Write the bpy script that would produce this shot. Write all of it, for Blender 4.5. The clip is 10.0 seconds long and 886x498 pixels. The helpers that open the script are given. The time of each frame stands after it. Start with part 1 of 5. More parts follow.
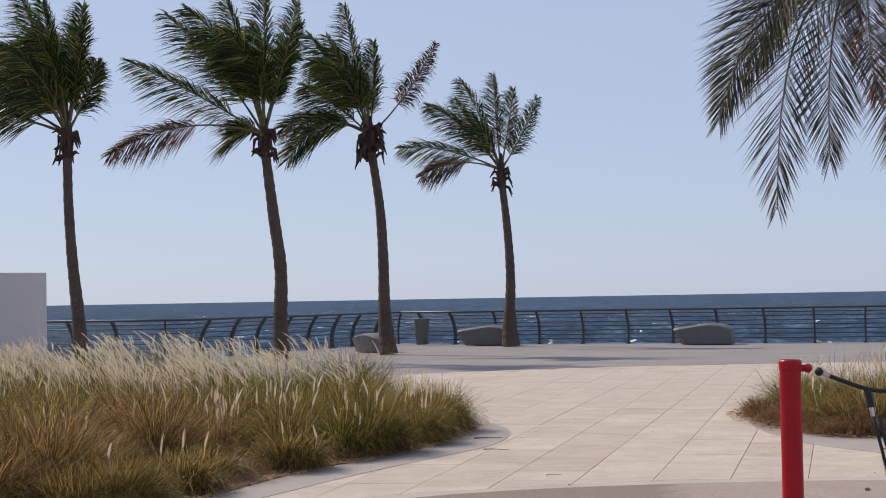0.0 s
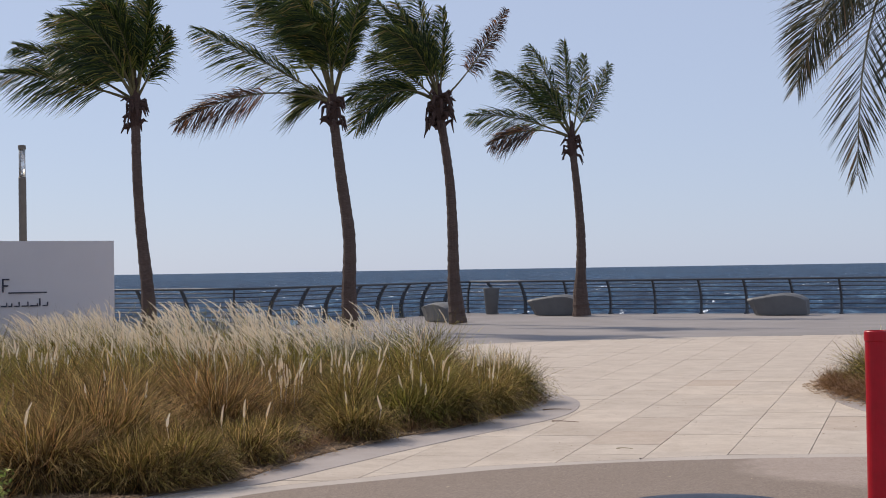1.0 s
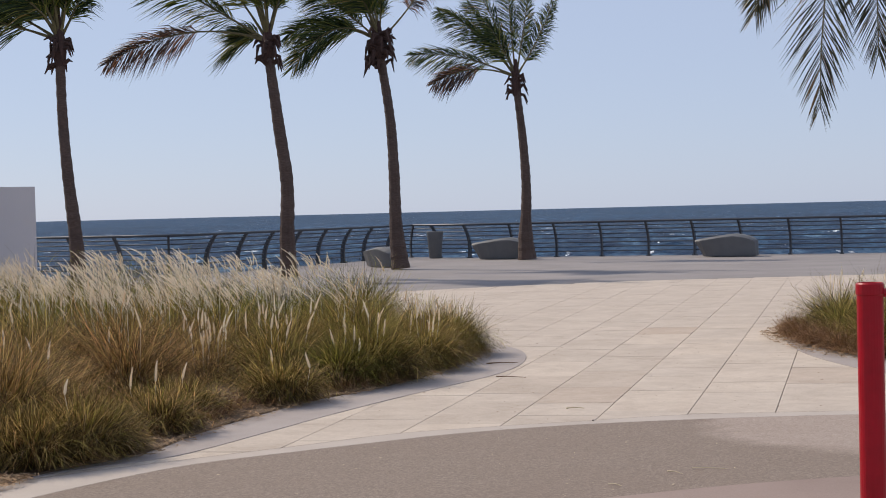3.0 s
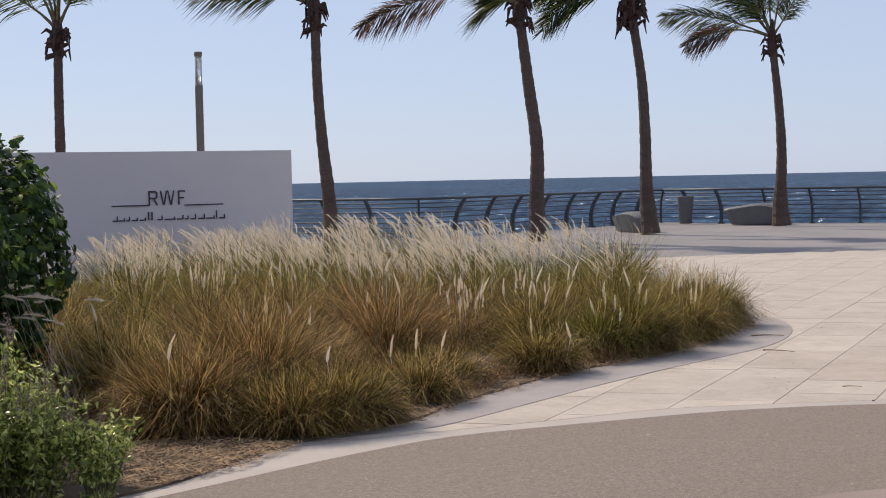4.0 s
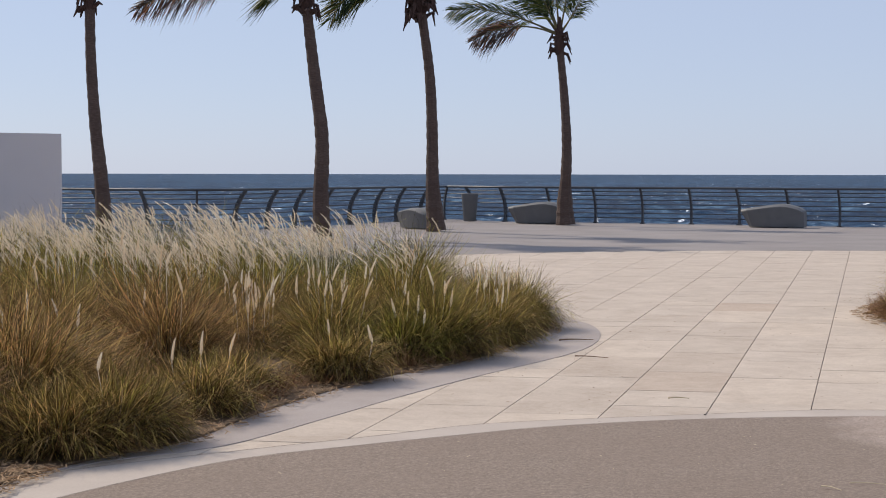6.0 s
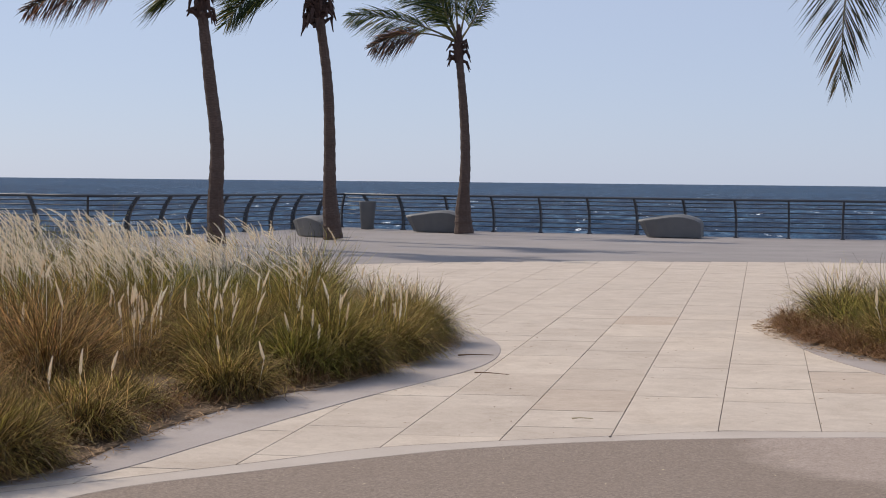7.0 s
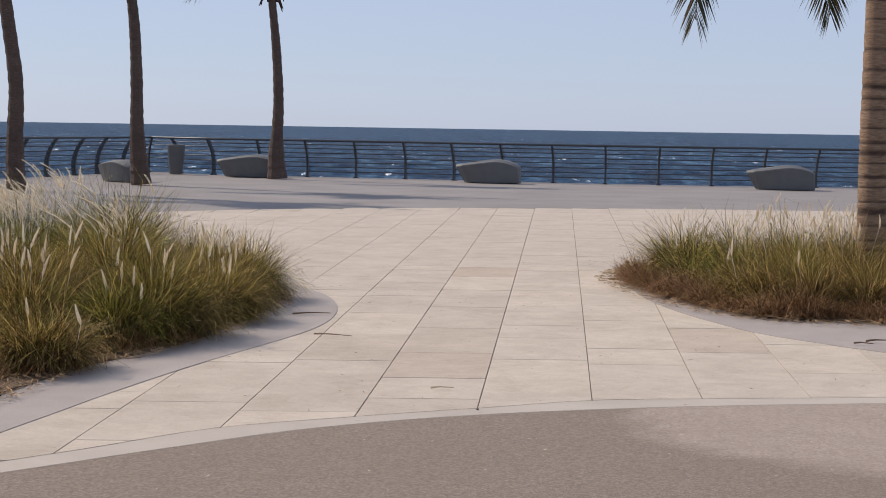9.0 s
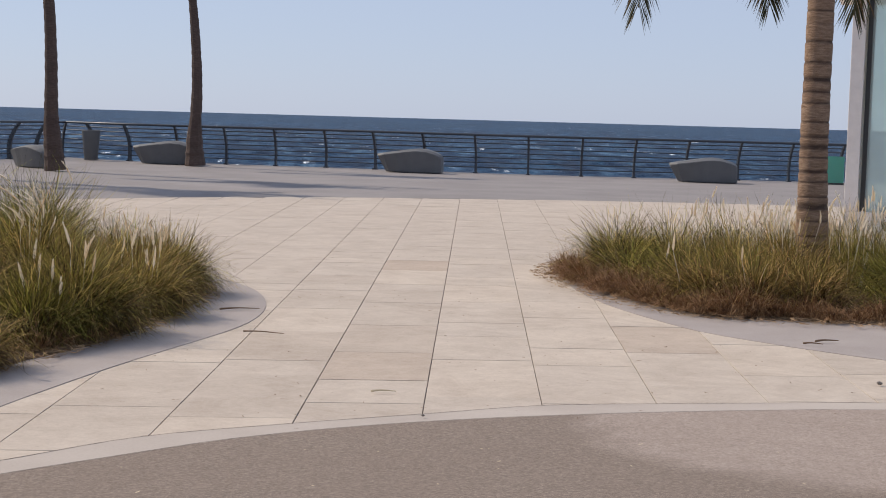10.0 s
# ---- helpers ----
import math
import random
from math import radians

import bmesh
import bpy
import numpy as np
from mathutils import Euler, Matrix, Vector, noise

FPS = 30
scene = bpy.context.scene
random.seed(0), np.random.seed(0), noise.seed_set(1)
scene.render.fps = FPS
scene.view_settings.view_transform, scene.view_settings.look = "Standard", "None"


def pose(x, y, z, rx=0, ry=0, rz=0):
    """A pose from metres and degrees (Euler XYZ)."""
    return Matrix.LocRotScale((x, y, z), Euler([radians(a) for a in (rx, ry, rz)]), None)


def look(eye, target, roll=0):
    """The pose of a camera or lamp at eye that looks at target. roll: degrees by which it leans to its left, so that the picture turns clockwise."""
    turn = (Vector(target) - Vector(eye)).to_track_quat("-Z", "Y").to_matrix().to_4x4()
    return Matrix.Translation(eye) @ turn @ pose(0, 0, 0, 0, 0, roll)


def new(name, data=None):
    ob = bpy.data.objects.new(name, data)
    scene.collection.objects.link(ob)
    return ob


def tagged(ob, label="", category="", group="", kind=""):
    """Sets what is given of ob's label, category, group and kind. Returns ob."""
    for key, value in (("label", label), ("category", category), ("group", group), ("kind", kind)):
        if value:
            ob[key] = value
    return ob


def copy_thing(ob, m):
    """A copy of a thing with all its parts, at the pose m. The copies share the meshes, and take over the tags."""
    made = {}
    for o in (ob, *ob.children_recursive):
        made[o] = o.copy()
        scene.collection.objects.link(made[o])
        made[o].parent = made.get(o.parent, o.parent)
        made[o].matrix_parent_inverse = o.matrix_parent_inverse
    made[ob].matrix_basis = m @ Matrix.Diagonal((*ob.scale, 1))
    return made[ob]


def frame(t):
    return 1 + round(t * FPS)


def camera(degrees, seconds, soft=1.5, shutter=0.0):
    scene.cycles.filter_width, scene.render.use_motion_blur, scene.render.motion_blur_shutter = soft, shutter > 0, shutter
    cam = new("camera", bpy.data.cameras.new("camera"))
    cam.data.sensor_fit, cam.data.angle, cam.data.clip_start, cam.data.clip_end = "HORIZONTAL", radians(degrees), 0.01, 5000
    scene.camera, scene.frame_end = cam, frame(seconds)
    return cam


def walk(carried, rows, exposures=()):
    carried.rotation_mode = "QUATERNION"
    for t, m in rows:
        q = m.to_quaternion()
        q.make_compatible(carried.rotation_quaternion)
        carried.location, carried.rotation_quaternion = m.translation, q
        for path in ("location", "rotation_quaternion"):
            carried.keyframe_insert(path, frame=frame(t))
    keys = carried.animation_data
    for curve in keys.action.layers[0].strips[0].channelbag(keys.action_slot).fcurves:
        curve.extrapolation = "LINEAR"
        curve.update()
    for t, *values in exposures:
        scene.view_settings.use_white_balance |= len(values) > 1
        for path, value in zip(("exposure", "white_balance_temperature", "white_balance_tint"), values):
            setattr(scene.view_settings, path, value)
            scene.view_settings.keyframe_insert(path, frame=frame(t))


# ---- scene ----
cam = camera(31.6, 10.0, 1.0)

PATH = [
    (0, (1.241, -1.476, 1.597), (0.949, 0.501, 1.659), -1.0),
    (0.5, (1.235, -1.341, 1.582), (0.876, 0.626, 1.631), -1.1),
    (1, (1.211, -1.073, 1.578), (0.829, 0.89, 1.603), -0.9),
    (1.5, (1.149, -0.719, 1.562), (0.833, 1.256, 1.575), -0.6),
    (2, (1.161, -0.374, 1.551), (0.895, 1.608, 1.551), -0.5),
    (2.2, (1.215, -0.325, 1.57), (0.955, 1.659, 1.563), -0.5),
    (3.3, (1.007, 0.22, 1.592), (0.642, 2.185, 1.524), -1.8),
    (3.5, (0.966, 0.219, 1.591), (0.551, 2.173, 1.512), -1.8),
    (4, (0.848, 0.47, 1.613), (0.231, 2.371, 1.524), -1.2),
    (4.5, (0.621, 0.753, 1.591), (-0.077, 2.625, 1.492), -1.1),
    (5, (0.5, 0.971, 1.579), (-0.088, 2.879, 1.459), -1.1),
    (5.5, (0.453, 1.328, 1.563), (-0.004, 3.271, 1.436), -0.6),
    (6, (0.37, 1.618, 1.55), (0.03, 3.587, 1.453), 0.1),
    (6.2, (0.336, 1.726, 1.575), (0.04, 3.703, 1.501), 0.2),
    (7.3, (0.283, 2.23, 1.571), (0.097, 4.218, 1.467), 0.9),
    (7.5, (0.248, 2.36, 1.558), (0.086, 4.349, 1.439), 1.1),
    (8, (0.114, 2.609, 1.588), (0.029, 4.603, 1.456), 0.9),
    (8.5, (0.016, 2.853, 1.563), (-0.008, 4.847, 1.42), 0.8),
    (9, (-0.035, 3.137, 1.563), (0.003, 5.13, 1.408), 0.9),
    (9.5, (-0.11, 3.385, 1.556), (-0.02, 5.376, 1.392), 1.1),
    (10, (-0.177, 3.651, 1.559), (-0.031, 5.639, 1.392), 1.6),
]
walk(cam, [(t, look(eye, target, roll)) for t, eye, target, roll in PATH], [(0, 0.0), (3.0, 0.0), (4.0, 0.1), (4.4, 0.34), (4.9, 0.3), (5.5, 0.14), (7.0, 0.0), (10.0, 0.0)])

# ---------------------------------------------------------------- light
SUN_AZ, SUN_EL = radians(-58.0), radians(43.0)          # from the sea, to the left
world = bpy.data.worlds.new("world")
scene.world = world
world.use_nodes = True
wn = world.node_tree
sky = wn.nodes.new("ShaderNodeTexSky")
sky.sky_type, sky.sun_disc = "NISHITA", False
sky.sun_elevation, sky.sun_rotation = SUN_EL, SUN_AZ
sky.altitude, sky.air_density, sky.dust_density, sky.ozone_density = 0, 0.8, 0.4, 3.0
wn.nodes["Background"].inputs["Strength"].default_value = 0.11
haze = wn.nodes.new("ShaderNodeMix")                    # an even coastal haze over the whole sky
haze.data_type = "RGBA"
haze.inputs["Factor"].default_value = 0.76
haze.inputs[7].default_value = (4.5, 5.1, 6.75, 1)
wn.links.new(sky.outputs[0], haze.inputs[6])
wn.links.new(haze.outputs[2], wn.nodes["Background"].inputs["Color"])
sun = new("sun", bpy.data.lights.new("sun", "SUN"))
sun.data.energy, sun.data.angle, sun.data.color = 3.7, radians(0.6), (1.0, 0.865, 0.71)
SUN_DIR = Vector((math.sin(SUN_AZ) * math.cos(SUN_EL), math.cos(SUN_AZ) * math.cos(SUN_EL), math.sin(SUN_EL)))
sun.matrix_world = look(SUN_DIR * 60, (0, 0, 0))


# ---------------------------------------------------------------- helpers
def mesh_ob(name, verts, faces, material, parent=None, label="", smooth=False):
    me = bpy.data.meshes.new(name)
    me.from_pydata([tuple(v) for v in verts], [], faces)
    me.update()
    if smooth:
        me.shade_smooth()
    me.materials.append(material)
    ob = new(name, me)
    if parent:
        ob.parent = parent
    if label:
        ob["label"] = label
    return ob


def part(name, bm, material, parent=None, label="", smooth=False):
    me = bpy.data.meshes.new(name)
    bm.normal_update()
    bm.to_mesh(me)
    bm.free()
    if smooth:
        me.shade_smooth()
    me.materials.append(material)
    ob = new(name, me)
    if parent:
        ob.parent = parent
    if label:
        ob["label"] = label
    return ob


def catmull(pts, step):
    """Points every `step` metres or so along a smooth curve through pts."""
    P = [np.array(p, float) for p in pts]
    P = [2 * P[0] - P[1]] + P + [2 * P[-1] - P[-2]]
    out = []
    for a, b, c, d in zip(P, P[1:], P[2:], P[3:]):
        n = max(2, int(np.linalg.norm(c - b) / step))
        for t in np.arange(n) / n:
            out.append(0.5 * (2 * b + (c - a) * t + (2 * a - 5 * b + 4 * c - d) * t**2 + (3 * b - a - 3 * c + d) * t**3))
    return np.array(out + [P[-2]])


def sweep(path, radii, sides=10, squash=None):
    """A tube along path with a radius at each point, capped."""
    path = np.asarray(path, float)
    radii = np.broadcast_to(radii, len(path))
    tang = np.gradient(path, axis=0)
    tang /= np.linalg.norm(tang, axis=1)[:, None]
    ref = np.array([0, 1.0, 0]) if abs(tang[0][1]) < 0.9 else np.array([1.0, 0, 0])
    verts, faces = [], []
    for p, t, r in zip(path, tang, radii):
        u = np.cross(t, ref)
        u /= np.linalg.norm(u)
        v = np.cross(t, u)
        for k in range(sides):
            a = 2 * math.pi * k / sides
            verts.append(p + r * (math.cos(a) * u + math.sin(a) * v))
    for i in range(len(path) - 1):
        for k in range(sides):
            a, b = i * sides + k, i * sides + (k + 1) % sides
            faces.append((a, b, b + sides, a + sides))
    faces.append(tuple(range(sides))[::-1])
    faces.append(tuple(range((len(path) - 1) * sides, len(path) * sides)))
    return verts, faces


def lathe(profile, sides=24, centre=(0, 0, 0)):
    """Profile of (radius, z) turned round the z axis."""
    cx, cy, cz = centre
    verts, faces = [], []
    for r, z in profile:
        for k in range(sides):
            a = 2 * math.pi * k / sides
            verts.append((cx + r * math.cos(a), cy + r * math.sin(a), cz + z))
    for i in range(len(profile) - 1):
        for k in range(sides):
            a, b = i * sides + k, i * sides + (k + 1) % sides
            faces.append((a, b, b + sides, a + sides))
    faces.append(tuple(range(sides))[::-1])
    faces.append(tuple(range((len(profile) - 1) * sides, len(profile) * sides)))
    return verts, faces


def box_bm(size, centre=(0, 0, 0), bevel=0.0, segments=2):
    bm = bmesh.new()
    bmesh.ops.create_cube(bm, size=1.0, matrix=Matrix.Translation(centre) @ Matrix.Diagonal((*size, 1)))
    if bevel:
        bmesh.ops.bevel(bm, geom=bm.edges[:], offset=bevel, segments=segments, affect="EDGES", profile=0.6)
    return bm


def slab(name, outline, z0, z1, material, label=""):
    """A flat plate of a closed outline, triangulated, with sides."""
    bm = bmesh.new()
    top = [bm.verts.new((x, y, z1)) for x, y in outline]
    low = [bm.verts.new((x, y, z0)) for x, y in outline]
    n = len(outline)
    face = bm.faces.new(top)
    for k in range(n):
        bm.faces.new((low[k], low[(k + 1) % n], top[(k + 1) % n], top[k]))
    bmesh.ops.recalc_face_normals(bm, faces=bm.faces[:])
    if face.normal.z < 0:
        bmesh.ops.reverse_faces(bm, faces=bm.faces[:])
    bmesh.ops.triangulate(bm, faces=[face])
    return part(name, bm, material, None, label)


# ---------------------------------------------------------------- materials
def material(name, build):
    m = bpy.data.materials.new(name)
    m.use_nodes = True
    build(m.node_tree, m.node_tree.nodes["Principled BSDF"])
    return m


def node(nt, kind, inputs=(), **attrs):
    n = nt.nodes.new(kind)
    for k, v in attrs.items():
        setattr(n, k, v)
    for k, v in dict(inputs).items():
        if isinstance(v, bpy.types.NodeSocket):
            nt.links.new(v, n.inputs[k])
        else:
            n.inputs[k].default_value = v
    return n


def coords(nt, scale=(1, 1, 1)):
    c = node(nt, "ShaderNodeTexCoord")
    return node(nt, "ShaderNodeMapping", {"Vector": c.outputs["Object"], "Scale": scale}).outputs[0]


def noise_tex(nt, vec, scale, detail=4.0, rough=0.55, distortion=0.0):
    return node(nt, "ShaderNodeTexNoise", {"Vector": vec, "Scale": scale, "Detail": detail, "Roughness": rough, "Distortion": distortion}).outputs["Fac"]


def ramp(nt, fac, stops):
    r = node(nt, "ShaderNodeValToRGB", {"Fac": fac})
    e = r.color_ramp.elements
    while len(e) < len(stops):
        e.new(0.5)
    for el, (pos, col) in zip(e, stops):
        el.position = pos
        el.color = (*col, 1) if len(col) == 3 else col
    return r.outputs["Color"]


def mix(nt, fac, a, b, mode="MIX"):
    m = node(nt, "ShaderNodeMix", data_type="RGBA", blend_type=mode)
    for sock, v in ((m.inputs["Factor"], fac), (m.inputs[6], a), (m.inputs[7], b)):
        if isinstance(v, bpy.types.NodeSocket):
            nt.links.new(v, sock)
        else:
            sock.default_value = v if isinstance(v, float) else (*v, 1)
    return m.outputs[2]


def math_n(nt, op, a, b=0.5, clamp=False):
    n = node(nt, "ShaderNodeMath", operation=op, use_clamp=clamp)
    for sock, v in ((n.inputs[0], a), (n.inputs[1], b)):
        if isinstance(v, bpy.types.NodeSocket):
            nt.links.new(v, sock)
        else:
            sock.default_value = v
    return n.outputs[0]


def bump(nt, bsdf, height, strength=0.3, distance=0.01):
    b = node(nt, "ShaderNodeBump", {"Height": height, "Strength": strength, "Distance": distance})
    nt.links.new(b.outputs[0], bsdf.inputs["Normal"])


def stony(name, low, high, fine=60.0, coarse=0.8, rough=0.85, relief=0.3, piece=0.0, spec=0.3, stain=None):
    """Mineral surface: two scales of tone, fine grain, optional change from piece to piece."""
    def build(nt, b):
        v = coords(nt)
        big = noise_tex(nt, v, coarse, 5, 0.6, 0.4)
        grain = noise_tex(nt, v, fine, 3, 0.7)
        both = math_n(nt, "ADD", math_n(nt, "MULTIPLY", big, 0.65), math_n(nt, "MULTIPLY", grain, 0.35))
        col = ramp(nt, both, [(0.3, low), (0.7, high)])
        if piece:
            info = node(nt, "ShaderNodeObjectInfo").outputs["Random"]
            tone = ramp(nt, info, [(0.0, (1 - piece,) * 3), (0.25, (1 - piece * 0.3, 1 - piece * 0.35, 1 - piece * 0.4)), (0.9, (1, 1, 1)), (1.0, (1.0, 0.985, 0.96))])
            col = mix(nt, 1.0, col, tone, "MULTIPLY")
        if stain:
            s = noise_tex(nt, coords(nt, (0.35, 2.2, 1)), 1.6, 6, 0.65, 0.6)
            col = mix(nt, ramp(nt, s, [(0.52, (0, 0, 0)), (0.72, (0.55,) * 3)]), col, stain)
        nt.links.new(col, b.inputs["Base Color"])
        b.inputs["Roughness"].default_value = rough
        b.inputs["Specular IOR Level"].default_value = spec
        bump(nt, b, grain, relief, 0.004)
    return material(name, build)


M_PROM = stony("promenade_stone", (0.195, 0.178, 0.172), (0.295, 0.27, 0.26), 45, 0.5, 0.8)
def tile_build(nt, b):
    """Pale sawn stone: cloudy tone, faint saw streaks, dirt in patches, specks, and a tone of its own for each piece."""
    v = coords(nt)
    cloud = noise_tex(nt, v, 1.4, 9, 0.72, 0.5)
    streak = noise_tex(nt, coords(nt, (7.0, 9.0, 1)), 1.0, 7, 0.75, 0.6)
    grain = noise_tex(nt, v, 38, 6, 0.85)
    tone = math_n(nt, "ADD", math_n(nt, "MULTIPLY", cloud, 0.42), math_n(nt, "ADD", math_n(nt, "MULTIPLY", streak, 0.23), math_n(nt, "MULTIPLY", grain, 0.35)))
    col = ramp(nt, tone, [(0.34, (0.37, 0.312, 0.255)), (0.5, (0.485, 0.422, 0.358)), (0.66, (0.60, 0.53, 0.45))])
    own = node(nt, "ShaderNodeObjectInfo").outputs["Random"]
    col = mix(nt, 1.0, col, ramp(nt, own, [(0.0, (0.89, 0.83, 0.78)), (0.04, (0.91, 0.86, 0.82)), (0.08, (0.93, 0.915, 0.90)), (0.5, (0.99, 0.985, 0.98)), (1.0, (1.07, 1.055, 1.03))]), "MULTIPLY")
    dirt = noise_tex(nt, coords(nt, (1.1, 1.0, 1)), 1.7, 10, 0.78, 0.9)
    col = mix(nt, ramp(nt, dirt, [(0.5, (0, 0, 0)), (0.7, (0.5,) * 3)]), col, (0.34, 0.275, 0.22))
    speck = noise_tex(nt, coords(nt, (13, 24, 1)), 1.0, 4, 0.65)
    col = mix(nt, ramp(nt, speck, [(0.66, (0, 0, 0)), (0.72, (0.65,) * 3)]), col, (0.2, 0.155, 0.12))
    nt.links.new(col, b.inputs["Base Color"])
    b.inputs["Roughness"].default_value = 0.8
    b.inputs["Specular IOR Level"].default_value = 0.3
    bump(nt, b, grain, 0.25, 0.004)


M_TILE = material("pale_paving_stone", tile_build)
M_JOINT = stony("dark_joint", (0.10, 0.085, 0.075), (0.19, 0.165, 0.148), 80, 2)
M_BORDER = stony("pale_border_stone", (0.37, 0.322, 0.282), (0.50, 0.445, 0.395), 70, 1.0, 0.82)
M_KERB = stony("grey_bed_edging", (0.29, 0.255, 0.238), (0.40, 0.358, 0.335), 60, 1.2, 0.8)
M_RED_PATH = stony("reddish_path", (0.235, 0.176, 0.152), (0.335, 0.262, 0.23), 70, 0.7, 0.9, 0.6)
M_SOIL = stony("dry_litter_soil", (0.06, 0.04, 0.026), (0.19, 0.13, 0.08), 55, 2.0, 0.95, 0.9)
M_BENCH = stony("grey_cast_concrete", (0.105, 0.107, 0.11), (0.145, 0.147, 0.15), 90, 2.0, 0.6, 0.1, 0, 0.4)
M_SIGN = stony("white_render", (0.57, 0.54, 0.55), (0.64, 0.61, 0.615), 120, 0.5, 0.85, 0.1)


def asphalt_build(nt, b):
    v = coords(nt)
    grain = noise_tex(nt, v, 66, 6, 0.84)
    big = noise_tex(nt, v, 0.9, 8, 0.72, 0.6)
    dark = ramp(nt, grain, [(0.32, (0.105, 0.082, 0.065)), (0.5, (0.22, 0.173, 0.138)), (0.68, (0.39, 0.32, 0.265))])
    pale = ramp(nt, grain, [(0.34, (0.24, 0.19, 0.158)), (0.66, (0.54, 0.45, 0.39))])
    sep = node(nt, "ShaderNodeSeparateXYZ", {"Vector": v})
    # a paler worn patch on one side of the path
    dx = math_n(nt, "POWER", math_n(nt, "DIVIDE", math_n(nt, "SUBTRACT", sep.outputs[0], 3.3), 2.15), 2.0)
    dy = math_n(nt, "POWER", math_n(nt, "DIVIDE", math_n(nt, "SUBTRACT", sep.outputs[1], 11.35), 1.45), 2.0)
    d = math_n(nt, "ADD", math_n(nt, "ADD", dx, dy), math_n(nt, "MULTIPLY", math_n(nt, "SUBTRACT", big, 0.5), 0.7))
    patch = node(nt, "ShaderNodeMapRange", {"Value": d, "From Min": 1.12, "From Max": 0.85}).outputs[0]
    col = mix(nt, math_n(nt, "MULTIPLY", patch, 0.75), dark, pale)
    col = mix(nt, ramp(nt, big, [(0.35, (0.0,) * 3), (0.7, (0.4,) * 3)]), col, (0.20, 0.15, 0.118))
    nt.links.new(col, b.inputs["Base Color"])
    b.inputs["Roughness"].default_value = 0.92
    bump(nt, b, grain, 0.7, 0.006)


M_ASPHALT = material("brown_asphalt", asphalt_build)


def plain(name, colour, rough=0.5, metal=0.0, vary=0.12, scale=6.0, spec=0.5, coat=0.0):
    def build(nt, b):
        n = noise_tex(nt, coords(nt), scale, 5, 0.6)
        lo, hi = tuple(c * (1 - vary) for c in colour), tuple(min(1, c * (1 + vary)) for c in colour)
        nt.links.new(ramp(nt, n, [(0.3, lo), (0.7, hi)]), b.inputs["Base Color"])
        nt.links.new(ramp(nt, n, [(0.2, (max(0, rough - 0.08),) * 3), (0.8, (min(1, rough + 0.08),) * 3)]), b.inputs["Roughness"])
        b.inputs["Metallic"].default_value = metal
        b.inputs["Specular IOR Level"].default_value = spec
        b.inputs["Coat Weight"].default_value = coat
    return material(name, build)


M_RAIL = plain("dark_grey_painted_steel", (0.045, 0.05, 0.06), 0.45)
M_LAMP = plain("bronze_grey_metal", (0.15, 0.13, 0.11), 0.55, 0.2)
M_RED = plain("red_gloss_paint", (0.36, 0.002, 0.012), 0.4, 0.0, 0.15, 9.0, 0.3, 0.1)
M_ROPE = plain("black_rope", (0.012, 0.012, 0.014), 0.6)
M_CHROME = plain("chromed_hook", (0.55, 0.55, 0.56), 0.2, 1.0)
M_TABLE = plain("dark_table_top", (0.012, 0.016, 0.03), 0.4, 0.0, 0.12, 6.0, 0.12)
M_LETTER = plain("dark_lettering", (0.035, 0.035, 0.06), 0.5)
M_CREAM = plain("cream_panel", (0.80, 0.74, 0.69), 0.6, 0, 0.06)
M_FRAME = plain("dark_window_frame", (0.05, 0.05, 0.05), 0.4, 0.5)
M_FIBRE = plain("palm_fibre", (0.055, 0.03, 0.024), 0.95, 0, 0.5, 25)
M_PETIOLE = plain("palm_stalk", (0.12, 0.10, 0.04), 0.7, 0, 0.4, 12)
M_STEM = plain("green_stem", (0.12, 0.11, 0.05), 0.8, 0, 0.3, 10)
M_TWIG = plain("dry_twig", (0.16, 0.10, 0.06), 0.9, 0, 0.4, 10)
M_STRAW = plain("dry_straw", (0.55, 0.46, 0.32), 0.9, 0, 0.2, 10)
M_LITTER = plain("dry_litter", (0.33, 0.22, 0.125), 0.95, 0, 0.7, 9)


def green_glass_build(nt, b):
    b.inputs["Base Color"].default_value = (0.2, 0.62, 0.45, 1)
    b.inputs["Roughness"].default_value = 0.1
    b.inputs["Transmission Weight"].default_value = 0.6


def lamp_glass_build(nt, b):
    b.inputs["Base Color"].default_value = (0.9, 0.93, 0.95, 1)
    b.inputs["Roughness"].default_value = 0.25
    b.inputs["Transmission Weight"].default_value = 0.75


def milky_glass_build(nt, b):
    b.inputs["Base Color"].default_value = (0.86, 0.95, 0.92, 1)
    b.inputs["Roughness"].default_value = 0.3
    tr = node(nt, "ShaderNodeBsdfTransparent", {"Color": (0.93, 0.99, 0.97, 1)})
    m = node(nt, "ShaderNodeMixShader", {"Fac": 0.72, 1: b.outputs[0], 2: tr.outputs[0]})
    nt.links.new(m.outputs[0], nt.nodes["Material Output"].inputs["Surface"])


M_MILKY = material("milky_glass", milky_glass_build)
M_LAMP_GLASS = material("lamp_glass", lamp_glass_build)
M_GREEN_GLASS = material("green_tinted_glass", green_glass_build)


